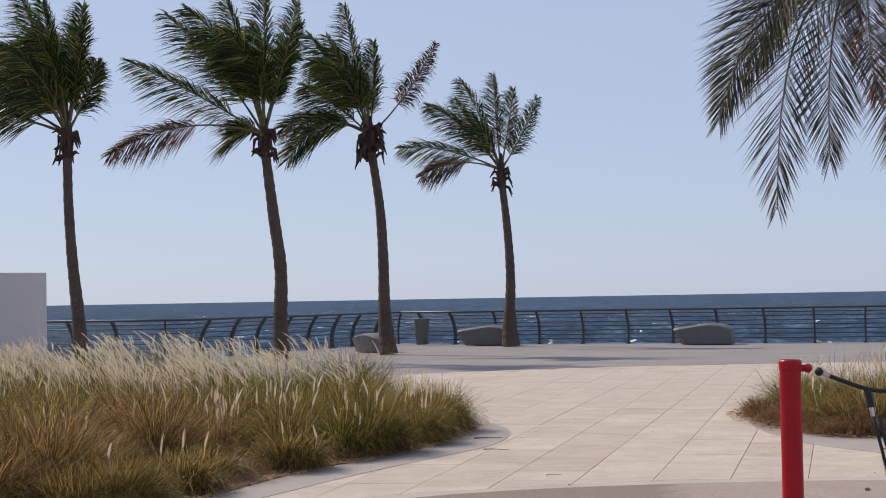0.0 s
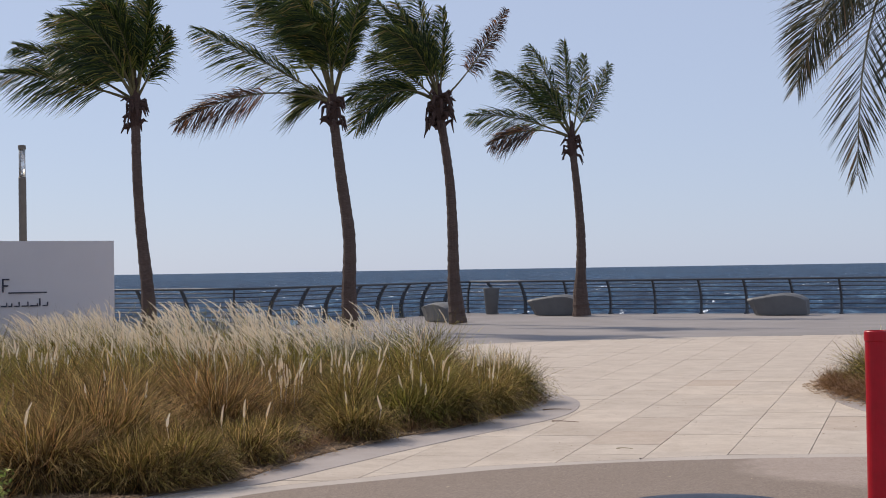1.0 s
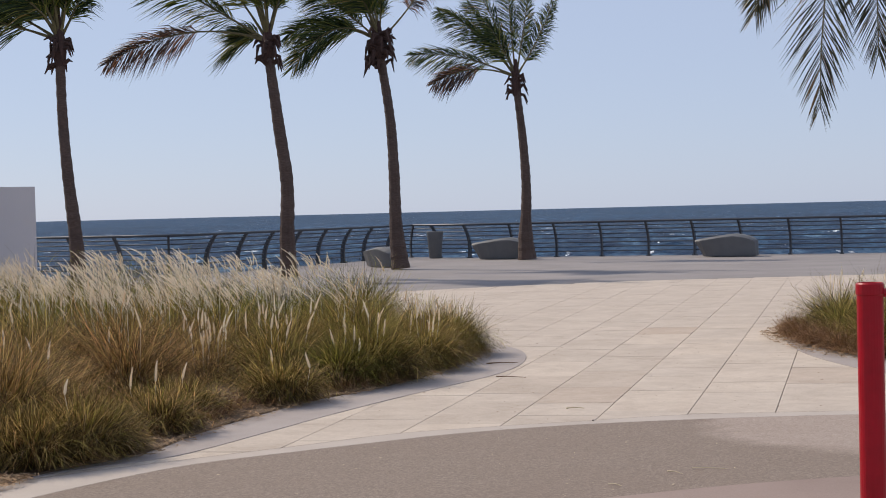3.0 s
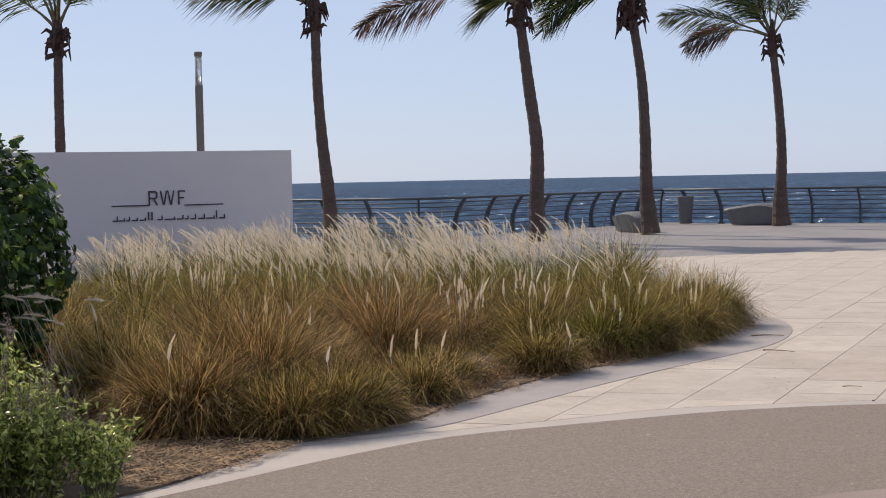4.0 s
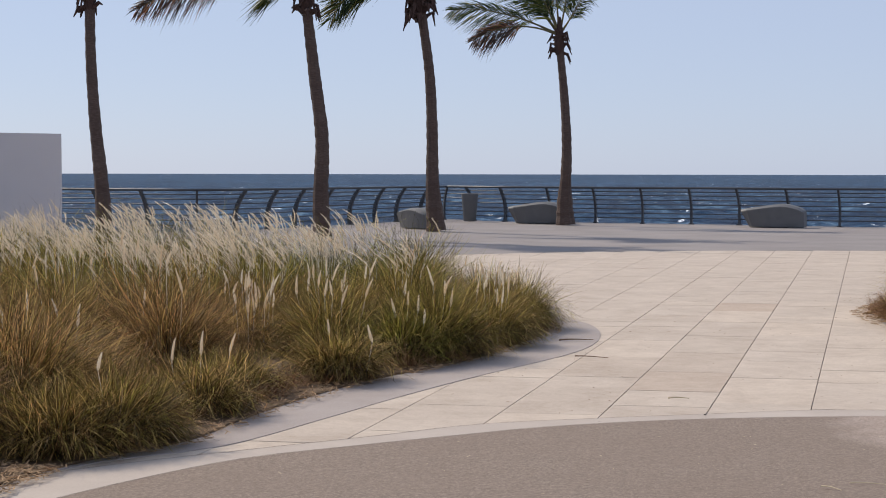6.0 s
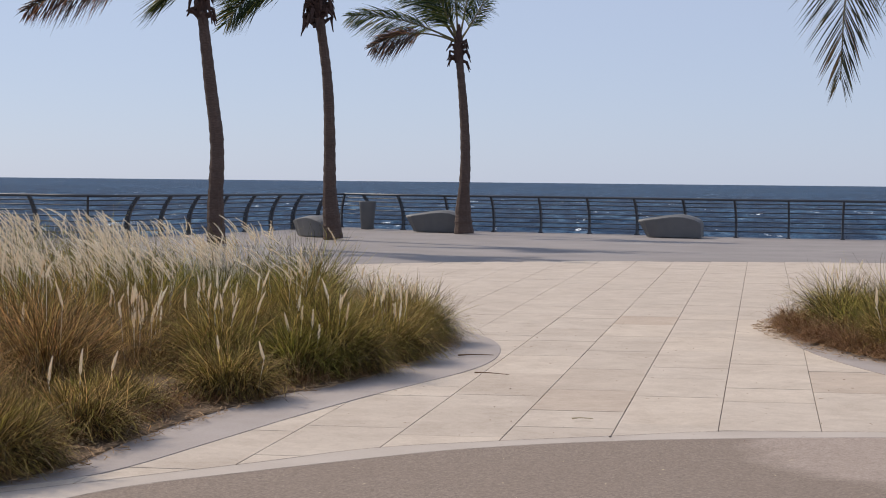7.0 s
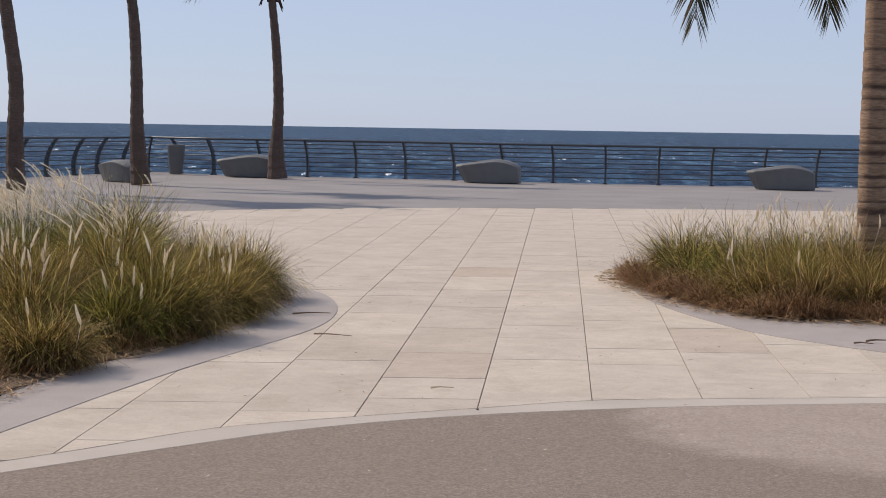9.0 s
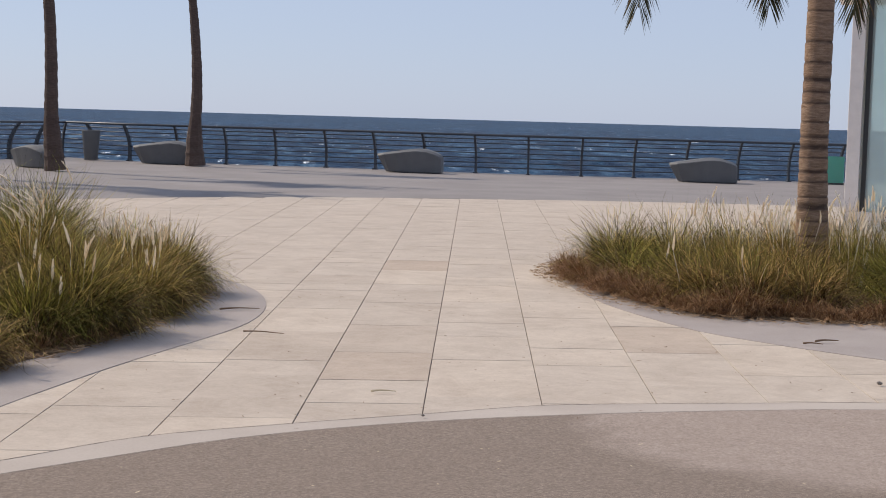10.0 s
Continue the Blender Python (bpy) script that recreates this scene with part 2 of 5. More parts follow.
def trunk_build(nt, b):
    v = coords(nt)
    n = noise_tex(nt, coords(nt, (6, 6, 22)), 2.0, 6, 0.7)
    big = noise_tex(nt, v, 1.2, 3)
    f = math_n(nt, "ADD", math_n(nt, "MULTIPLY", n, 0.7), math_n(nt, "MULTIPLY", big, 0.3))
    nt.links.new(ramp(nt, f, [(0.3, (0.042, 0.027, 0.022)), (0.5, (0.086, 0.057, 0.046)), (0.72, (0.155, 0.108, 0.087))]), b.inputs["Base Color"])
    b.inputs["Roughness"].default_value = 0.92
    bump(nt, b, n, 0.8, 0.02)


M_TRUNK = material("palm_bark", trunk_build)


def ringed_build(nt, b):
    v = coords(nt)
    n = noise_tex(nt, coords(nt, (5, 5, 30)), 2.0, 6, 0.7)
    attr = node(nt, "ShaderNodeAttribute", attribute_name="scar").outputs["Fac"]
    col = ramp(nt, n, [(0.3, (0.17, 0.105, 0.065)), (0.5, (0.27, 0.175, 0.115)), (0.72, (0.40, 0.285, 0.195))])
    col = mix(nt, attr, col, (0.06, 0.035, 0.025))
    nt.links.new(col, b.inputs["Base Color"])
    b.inputs["Roughness"].default_value = 0.9
    bump(nt, b, n, 0.6, 0.015)


M_RINGED = material("ringed_palm_bark", ringed_build)


def leafy(name, stops, rough=0.45, trans=0.35, attribute=None, spec=0.4):
    """Thin leaves: colour by leaf (or by an attribute), some light through."""
    def build(nt, b):
        rnd = node(nt, "ShaderNodeNewGeometry").outputs["Random Per Island"]
        if attribute:
            a = node(nt, "ShaderNodeAttribute", attribute_name=attribute).outputs["Fac"]
            rnd = math_n(nt, "ADD", a, math_n(nt, "MULTIPLY", math_n(nt, "SUBTRACT", rnd, 0.5), 0.22), True)
        col = ramp(nt, rnd, stops)
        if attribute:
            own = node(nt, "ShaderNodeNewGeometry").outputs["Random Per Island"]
            # random near-black to over-bright tone per blade paints the tussock's inner shade and highlights
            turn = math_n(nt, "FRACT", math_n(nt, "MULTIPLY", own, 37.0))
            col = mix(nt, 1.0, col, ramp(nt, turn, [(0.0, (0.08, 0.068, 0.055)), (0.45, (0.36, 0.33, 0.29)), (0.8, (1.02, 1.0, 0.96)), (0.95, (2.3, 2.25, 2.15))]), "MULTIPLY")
        nt.links.new(col, b.inputs["Base Color"])
        b.inputs["Roughness"].default_value = rough
        b.inputs["Specular IOR Level"].default_value = spec
        tr = node(nt, "ShaderNodeBsdfTranslucent", {"Color": col})
        m = node(nt, "ShaderNodeMixShader", {"Fac": trans, 1: b.outputs[0], 2: tr.outputs[0]})
        nt.links.new(m.outputs[0], nt.nodes["Material Output"].inputs["Surface"])
    return material(name, build)


M_FROND = leafy("palm_leaflets", [(0.0, (0.012, 0.024, 0.008)), (0.5, (0.034, 0.06, 0.012)), (0.78, (0.11, 0.14, 0.024)), (0.93, (0.27, 0.26, 0.05)), (1.0, (0.36, 0.24, 0.08))], 0.42, 0.3, None, 0.35)
M_FROND_OLD = leafy("weathered_palm_leaflets", [(0.0, (0.02, 0.022, 0.013)), (0.5, (0.045, 0.05, 0.022)), (0.85, (0.10, 0.085, 0.035)), (1.0, (0.20, 0.12, 0.06))], 0.45, 0.22, None, 0.3)
M_FROND_DRY = leafy("dry_palm_leaflets", [(0.0, (0.04, 0.03, 0.026)), (0.55, (0.09, 0.058, 0.042)), (0.8, (0.22, 0.10, 0.05)), (1.0, (0.48, 0.21, 0.09))], 0.5, 0.25)
# stops 0.78 to 0.88: dead skirt blades, with the tussock foot's shade painted in
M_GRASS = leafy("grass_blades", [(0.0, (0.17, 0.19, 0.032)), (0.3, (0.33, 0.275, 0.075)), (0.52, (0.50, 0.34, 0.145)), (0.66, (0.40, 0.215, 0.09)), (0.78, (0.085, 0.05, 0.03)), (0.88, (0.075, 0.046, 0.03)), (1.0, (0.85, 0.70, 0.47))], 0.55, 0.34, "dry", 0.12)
M_PLUME = leafy("grass_plumes", [(0.0, (0.86, 0.74, 0.56)), (0.5, (0.94, 0.85, 0.70)), (1.0, (0.98, 0.93, 0.83))], 0.9, 0.55, None, 0.1)
M_THATCH = leafy("dead_grass_blades", [(0.0, (0.05, 0.026, 0.014)), (0.55, (0.22, 0.105, 0.045)), (1.0, (0.56, 0.36, 0.19))], 0.6, 0.15, None, 0.2)
M_SHRUB = leafy("shrub_leaves", [(0.0, (0.022, 0.045, 0.015)), (0.6, (0.045, 0.085, 0.022)), (0.85, (0.12, 0.19, 0.04)), (1.0, (0.34, 0.44, 0.08))], 0.5, 0.45, None, 0.25)
M_HERB = leafy("herb_leaves", [(0.0, (0.10, 0.145, 0.035)), (0.55, (0.36, 0.41, 0.11)), (1.0, (0.80, 0.80, 0.30))], 0.24, 0.5)
M_HERB_FLOWER = leafy("herb_flower_spikes", [(0.0, (0.16, 0.11, 0.09)), (1.0, (0.36, 0.27, 0.25))], 0.8, 0.2)


def sea_build(nt, b):
    big = noise_tex(nt, coords(nt, (0.05, 0.007, 1)), 1.0, 6, 0.65)
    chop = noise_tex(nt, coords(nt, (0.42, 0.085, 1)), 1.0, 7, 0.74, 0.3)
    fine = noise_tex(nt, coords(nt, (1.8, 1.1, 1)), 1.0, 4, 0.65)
    # dark and pale wave faces painted by noise, in place of most sky reflection
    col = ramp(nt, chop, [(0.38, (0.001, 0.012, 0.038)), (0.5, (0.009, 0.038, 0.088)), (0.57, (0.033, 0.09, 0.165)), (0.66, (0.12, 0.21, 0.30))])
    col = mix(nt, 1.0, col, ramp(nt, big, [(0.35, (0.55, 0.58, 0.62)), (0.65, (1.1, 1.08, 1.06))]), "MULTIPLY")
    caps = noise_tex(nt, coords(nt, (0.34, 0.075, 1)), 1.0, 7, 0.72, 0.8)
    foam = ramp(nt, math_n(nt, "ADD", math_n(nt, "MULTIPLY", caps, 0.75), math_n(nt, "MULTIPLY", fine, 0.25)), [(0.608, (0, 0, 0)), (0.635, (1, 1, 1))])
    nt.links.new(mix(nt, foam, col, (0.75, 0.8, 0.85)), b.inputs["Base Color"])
    nt.links.new(ramp(nt, foam, [(0.0, (0.4,) * 3), (1.0, (0.8,) * 3)]), b.inputs["Roughness"])
    b.inputs["IOR"].default_value = 1.33
    b.inputs["Specular IOR Level"].default_value = 0.045
    bump(nt, b, math_n(nt, "ADD", chop, math_n(nt, "MULTIPLY", fine, 0.5)), 0.8, 0.5)


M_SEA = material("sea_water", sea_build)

# ---------------------------------------------------------------- ground and sea
RAIL_PLAN = [(-34, 50.5), (-26, 46.2), (-19, 42.6), (-15.5, 41.4), (-14.0, 41.0), (-13.0, 40.75), (-12.5, 41.15), (-12.22, 42.26), (-11.74, 43.7), (-11.37, 45.18), (-10.89, 46.63), (-10.44, 48.08),
             (-9.98, 49.54), (-9.6, 51.02), (-9.07, 52.45), (-8.82, 53.4), (-8.5, 53.75), (-8.1, 53.5), (-7.44, 52.8), (-6.28, 51.85), (-4.79, 51.47), (-3.3, 51.12), (-1.82, 50.78), (-0.3, 50.5), (1.2, 50.0), (4.1, 49.0), (7.1, 48.5), (12, 48.5), (18, 48.9), (30, 50.5), (44, 53)]
rail_line = catmull(RAIL_PLAN, 0.25)
FAR = 4800.0


def sea_mesh():
    """A flat sheet to the horizon and, on it, short wind waves in the stretch that lies in view."""
    rng = np.random.default_rng(3)
    dist = 66.0 * 1.0088 ** np.arange(0, 432)
    turn = np.radians(np.arange(-37.0, 25.0, 0.17))
    X, Y = dist[:, None] * np.tan(turn)[None, :], np.repeat(dist[:, None], len(turn), 1)
    Z = np.zeros_like(X)
    for _ in range(34):
        wl = 1.6 * 4.5 ** rng.uniform(0, 1)
        a = rng.uniform(-1.25, 1.25)
        k = 2 * np.pi / wl
        ph = k * (X * np.cos(a) + Y * np.sin(a)) + rng.uniform(0, 6.28)
        fade = np.clip(wl / (0.0062 * dist * 3) - 0.5, 0, 1)[:, None]
        Z += 0.0075 * wl ** 0.8 * fade * (np.sin(ph + 0.6 * np.sin(ph)))
    n, m = X.shape
    V = np.stack([X, Y, Z - 1.8], 2).reshape(-1, 3)
    i = (np.arange(n - 1)[:, None] * m + np.arange(m - 1)[None, :]).ravel()
    F = np.stack([i, i + 1, i + m + 1, i + m], 1)
    V = np.concatenate([V, [(-FAR, -200, -2.3), (FAR, -200, -2.3), (FAR, FAR, -2.3), (-FAR, FAR, -2.3)]])
    F = np.concatenate([F, [[n * m, n * m + 1, n * m + 2, n * m + 3]]])
    me = bpy.data.meshes.new("water")
    me.vertices.add(len(V))
    me.vertices.foreach_set("co", V.ravel())
    me.loops.add(F.size)
    me.loops.foreach_set("vertex_index", F.ravel().astype(np.int32))
    me.polygons.add(len(F))
    me.polygons.foreach_set("loop_start", (np.arange(len(F)) * 4).astype(np.int32))
    me.update(calc_edges=True)
    me.shade_smooth()
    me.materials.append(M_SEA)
    return new("water", me)


sea = sea_mesh()
tagged(sea, "deep blue choppy sea with small whitecaps", "sea", kind="structure")

edge = [(-140.0, 60.0)] + [(p[0], p[1] + 0.28) for p in rail_line] + [(140.0, 60.0)]
gv, gf = [], []
for x, y in edge:
    gv += [(x, -120, -0.02), (x, y, -0.02), (x, y, -3.2)]
for i in range(len(edge) - 1):
    a, b = 3 * i, 3 * i + 3
    gf += [(a, b, b + 1, a + 1), (a + 1, b + 1, b + 2, a + 2)]
ground = mesh_ob("ground", gv, gf, M_PROM)
tagged(ground, "grey-pink stone promenade running to the quay edge", "promenade", kind="structure")


def outline(curve, closing, step=0.2):
    return [tuple(p) for p in catmull(curve, step)] + list(closing)


# the pale paved field under its tiles
FAR_EDGE = [(-16, 24.0), (-9, 27.3), (-5.5, 30.0), (-2.0, 32.6), (2.0, 34.0), (6.3, 34.5), (12, 34.3), (18, 33.0)]
far_edge = catmull(FAR_EDGE, 0.3)
joint_bed = slab("pavement", [tuple(p) for p in far_edge] + [(18, 8.5), (-16, 8.5)], -0.03, -0.006, M_JOINT)
tagged(joint_bed, "pale stone paving laid in long strips", "paving", kind="structure")

# the brown path in front, its pale border and the reddish path
ASPHALT_EDGE = [(-5.2, 3.0), (-3.95, 5.5), (-3.4, 6.8), (-3.03, 7.65), (-2.81, 8.22), (-2.52, 8.96), (-2.13, 9.7), (-1.6, 10.22), (-1.0, 10.75), (-0.62, 11.06), (-0.1, 11.36), (0.48, 11.6), (1.1, 11.78), (1.75, 11.92), (2.4, 12.02), (2.95, 12.06), (5, 12.0), (9, 11.3), (18, 8.0)]
BORDER_EDGE = [(-5.5, 3.4), (-4.3, 6.3), (-3.45, 8.3), (-2.95, 9.2), (-2.2, 9.98), (-1.6, 10.55), (-1.05, 11.1), (-0.35, 11.47), (0.35, 11.78), (1.01, 12.07), (1.65, 12.17), (2.3, 12.24), (3.0, 12.3), (5, 12.26), (9, 11.6), (18, 8.3)]
border = slab("trim", outline(BORDER_EDGE, [(18, 6.0), (-5.5, -2)]), -0.02, 0.0028, M_BORDER)
tagged(border, "pale stone border strip along the brown path", "border", kind="structure")
asphalt = slab("road", outline(ASPHALT_EDGE, [(18, -30), (-5.2, -30)]), -0.02, 0.007, M_ASPHALT)
tagged(asphalt, "brown fine-grained path with a paler worn patch", "path", kind="structure")


def joint_line(curve, width, z, parent):
    """A thin dark joint along an edge."""
    p = catmull(curve, 0.15)
    t = np.gradient(p, axis=0)
    t /= np.linalg.norm(t, axis=1)[:, None]
    n = np.stack([-t[:, 1], t[:, 0]], 1) * width / 2
    v = [(*q, z) for q in p - n] + [(*q, z) for q in p + n]
    k = len(p)
    mesh_ob("joint", v, [(i, i + 1, k + i + 1, k + i) for i in range(k - 1)], M_JOINT, parent)


joint_line(BORDER_EDGE, 0.007, 0.0040, border)
joint_line(ASPHALT_EDGE, 0.007, 0.0086, border)
RED_EDGE = [(-4.6, -4), (-1.8, 4.5), (-0.5, 7.2), (0.1, 8.15), (0.3, 8.42), (0.75, 8.72), (1.55, 9.15), (2.6, 9.45), (5, 9.6), (9, 9.0), (17.5, 6)]
red_path = slab("road", outline(RED_EDGE, [(17.5, -29), (-4.6, -29)]), -0.015, 0.0115, M_RED_PATH)
tagged(red_path, "dusty reddish path beside the brown one", "path", kind="structure")

# grey edging and soil of the planted beds
BED_L = [(-4.2, 5.6), (-3.5, 6.9), (-3.14, 7.8), (-3.08, 8.5), (-3.03, 9.0), (-2.85, 9.5), (-2.35, 10.1), (-2.02, 11.2), (-1.78, 12.1), (-1.48, 13.1), (-1.18, 13.95), (-0.88, 14.8), (-0.72, 15.5), (-0.67, 16.3), (-0.76, 17.2), (-1.0, 17.95),
         (-1.6, 18.9), (-3.0, 20.6), (-5.0, 22.6), (-7.5, 24.6), (-10.5, 27.2), (-14, 29)]
SOIL_L = [(-4.22, 5.7), (-3.52, 7.0), (-3.16, 7.85), (-3.1, 8.55), (-3.05, 9.05), (-2.9, 9.55), (-2.6, 10.2), (-2.5, 11.2), (-2.35, 12.1), (-2.1, 13.1), (-1.75, 13.9), (-1.5, 14.8), (-1.35, 15.7), (-1.22, 16.6), (-1.32, 17.4),
          (-1.9, 18.5), (-3.2, 20.1), (-5.2, 22.1), (-7.8, 24.1), (-10.7, 26.6), (-14, 28.4)]
BED_R = [(16, 10.0), (9.0, 11.2), (6.0, 12.2), (4.6, 13.0), (3.6, 13.95), (3.2, 14.4), (2.9, 14.8), (2.63, 15.25), (2.4, 16.0), (2.2, 17.0), (2.12, 18.2), (2.2, 19.6), (2.6, 20.9), (4.0, 22.0), (7, 22.6), (16, 22)]
SOIL_R = [(16, 11.5), (9.2, 13.0), (6.2, 14.3), (4.8, 15.5), (4.0, 15.85), (3.5, 15.95), (3.05, 16.1), (2.72, 16.6), (2.52, 17.2), (2.32, 18.3), (2.3, 19.5), (2.8, 20.6), (4.1, 21.6), (7, 22.2), (16, 21.6)]
for edging, soil, side in ((BED_L, SOIL_L, [(-22, 29), (-22, 5.6)]), (BED_R, SOIL_R, [])):
    k = slab("trim", outline(edging, side), -0.02, 0.0046, M_KERB)
    tagged(k, "smooth grey edging round the planted bed", "edging", kind="structure")
    s = slab("ground", outline(soil, [(x * 0.99, y) for x, y in side]), -0.02, 0.020, M_SOIL)
    tagged(s, "dry brown soil with dead leaf litter", "soil", kind="structure")


# ---------------------------------------------------------------- railing
def post_offset(z):
    """How far a post leans in over the promenade at height z."""
    return 0.34 * max(0.0, z / 1.1) ** 2.4 - 0.05 * math.sin(math.pi * min(1, z / 1.1))


def build_railing():
    line = rail_line
    seg = np.linalg.norm(np.diff(line, axis=0), axis=1)
    s = np.r_[0, np.cumsum(seg)]
    tang = np.gradient(line, axis=0)
    tang /= np.linalg.norm(tang, axis=1)[:, None]
    inward = np.stack([tang[:, 1], -tang[:, 0]], 1)
    thing = tagged(new("railing"), "dark grey steel railing with curved posts and horizontal bars", "railing")
    # one curved flat post, shared by all
    zs = np.linspace(0, 1.08, 11)
    pv, pf = [], []
    for z in zs:
        w = 0.07 - 0.015 * z
        o = post_offset(z)
        for dx, dy in ((-0.03, -w), (0.03, -w), (0.03, w), (-0.03, w)):
            pv.append((dx, o + dy, z))
    for i in range(len(zs) - 1):
        for k in range(4):
            a, b = 4 * i + k, 4 * i + (k + 1) % 4
            pf.append((a, b, b + 4, a + 4))
    pf += [(3, 2, 1, 0), tuple(range(4 * len(zs) - 4, 4 * len(zs)))]
    n = len(pv)
    pv += [(x, y, z) for z in (-0.02, 0.018) for x, y in ((-0.06, -0.10), (0.06, -0.10), (0.06, 0.10), (-0.06, 0.10))]
    pf += [(n + 3, n + 2, n + 1, n), (n + 4, n + 5, n + 6, n + 7)] + [(n + k, n + (k + 1) % 4, n + 4 + (k + 1) % 4, n + 4 + k) for k in range(4)]
    first = None
    s0 = s[np.argmin(np.linalg.norm(line - (-0.3, 50.5), axis=1))] % 1.53
    for at in np.arange(s0, s[-1], 1.53):
        x, y = np.interp(at, s, line[:, 0]), np.interp(at, s, line[:, 1])
        nx, ny = np.interp(at, s, inward[:, 0]), np.interp(at, s, inward[:, 1])
        if first is None:
            first = mesh_ob("post", pv, pf, M_RAIL, thing)
            ob = first
        else:
            ob = new("post", first.data)
            ob.parent = thing
        ob.matrix_basis = pose(x, y, 0, 0, 0, math.degrees(math.atan2(-nx, ny)))
    for z in (0.16, 0.30, 0.44, 0.58, 0.72, 0.86, 0.98):
        o = post_offset(z)
        path = np.c_[line + inward * o, np.full(len(line), z)]
        v, f = sweep(path[::2], 0.0165, 6)
        mesh_ob("bar", v, f, M_RAIL, thing, smooth=True)
    path = np.c_[line + inward * post_offset(1.1), np.full(len(line), 1.1)]
    v, f = sweep(path[::2], 0.036, 8)
    mesh_ob("handrail", v, f, M_RAIL, thing, smooth=True)


build_railing()


# ---------------------------------------------------------------- palms
def frond_mesh(p0, p1, p2, leaf, rng, side=0.0, count=46, start=0.22, fall=0.42, wind=0.32, width=0.030, sweep_fwd=1.0, even=False):
    """A feather palm leaf: rachis from p0 to p2 bowed by p1, with leaflets on both sides that droop and blow to -x."""
    p0, p1, p2 = (np.array(p, float) for p in (p0, p1, p2))
    length = np.linalg.norm(p1 - p0) + np.linalg.norm(p2 - p1)

    def at(t):
        return (1 - t) ** 2 * p0 + 2 * t * (1 - t) * p1 + t * t * p2

    ts = np.linspace(0, 1, 13)
    stalk = sweep([at(t) for t in ts], np.interp(ts, [0, 0.15, 1], [0.05, 0.03, 0.005]), 5)
    v, f = [], []
    face_on = np.array([math.sin(side), -math.cos(side), 0.25])
    marks = np.linspace(start, 0.995, count)
    if even:                                            # leaflets at even steps along the rachis
        fine = np.linspace(start, 0.995, 400)
        run = np.r_[0, np.cumsum(np.linalg.norm(np.diff([at(q) for q in fine], axis=0), axis=1))]
        marks = np.interp(np.linspace(0, run[-1], count), run, fine)
    for t in marks:
        pos, tan = at(t), at(min(1, t + 0.02)) - at(t - 0.02)
        tan /= np.linalg.norm(tan)
        across = np.cross(tan, face_on)
        across /= np.linalg.norm(across) + 1e-9
        lift = np.cross(across, tan)
        u = (t - start) / (1 - start)
        size = leaf * (0.42 + 0.58 * math.sin(math.pi * min(1, 0.12 + 0.8 * u) ** 0.85)) * (1 - 0.45 * u**3)
        if even:                                        # a broad fan, long to the very tip
            size = leaf * (0.5 + 0.5 * math.sin(math.pi * min(1, 0.15 + 0.55 * u))) * (1 - 0.72 * u**4)
        for sgn in (-1, 1):
            if rng.random() < 0.05:
                continue
            L = size * rng.uniform(0.82, 1.1)
            d = sgn * across * rng.uniform(0.75, 1.0) * (1 - 0.5 * max(0.0, (u - 0.82) / 0.18) if even else 1.0) + tan * (sweep_fwd + 0.5 * u) * rng.uniform(0.85, 1.15) + lift * rng.uniform(-0.15, 0.35)
            if not even:                                # wind tosses the leaflets about
                d = d + np.array([rng.gauss(0, 0.16) for _ in range(3)])
            d /= np.linalg.norm(d)
            sag = np.array([-wind * L * rng.uniform(0.5, 1.3), 0, -fall * L * rng.uniform(0.6, 1.3)])
            base, mid, tip = pos, pos + d * L * 0.55 + sag * 0.3, pos + d * L + sag
            w = np.cross(d, lift + 0.4 * across)
            w /= np.linalg.norm(w) + 1e-9
            w = w * width * 0.5
            flat = np.cross(d, w)
            w = w * 0.75 + flat * rng.uniform(-0.8, 0.8)
            n = len(v)
            v += [tuple(base - w * 0.5), tuple(base + w * 0.5), tuple(mid + w), tuple(mid - w), tuple(tip)]
            f += [(n, n + 1, n + 2, n + 3), (n + 3, n + 2, n + 4)]
    return v, f, stalk


def palm_trunk(path, radii, parent, ringed=False):
    pts = catmull(path, 0.018 if ringed else 0.09)
    h = np.linspace(0, 1, len(pts))
    r = np.interp(h, np.linspace(0, 1, len(radii)), radii)
    rng = random.Random(7)
    if ringed:
        gap = np.cumsum([rng.uniform(0.09, 0.21) for _ in range(70)])
        z = pts[:, 2]
        near = np.array([np.min(np.abs(gap - q)) for q in z])
        wide = np.array([0.006 + 0.016 * ((int(np.argmin(np.abs(gap - q))) * 7) % 5 == 0) + 0.004 * (int(np.argmin(np.abs(gap - q))) % 3) for q in z])
        scar = np.clip(1.6 - near / wide, 0, 1)
        saw = np.array([(q - gap[gap <= q][-1]) / 0.16 if (gap <= q).any() else 0.5 for q in z])
        r = r * (1 + 0.03 * np.clip(saw, 0, 1)) - 0.006 * scar
        v, f = sweep(pts, r, 18)
        ob = mesh_ob("trunk", v, f, M_RINGED, parent, smooth=True)
        at = ob.data.attributes.new("scar", "FLOAT", "POINT")
        wob = [min(1.0, s * rng.uniform(0.7, 1.3)) for s in scar for _ in range(18)]
        at.data.foreach_set("value", wob)
    else:
        ripple = 1 + 0.03 * np.sign(np.sin(np.arange(len(pts)) * 1.9)) + np.array([rng.uniform(-0.02, 0.02) for _ in pts])
        v, f = sweep(pts, r * ripple, 12)
        mesh_ob("trunk", v, f, M_TRUNK, parent)
    return pts[-1]


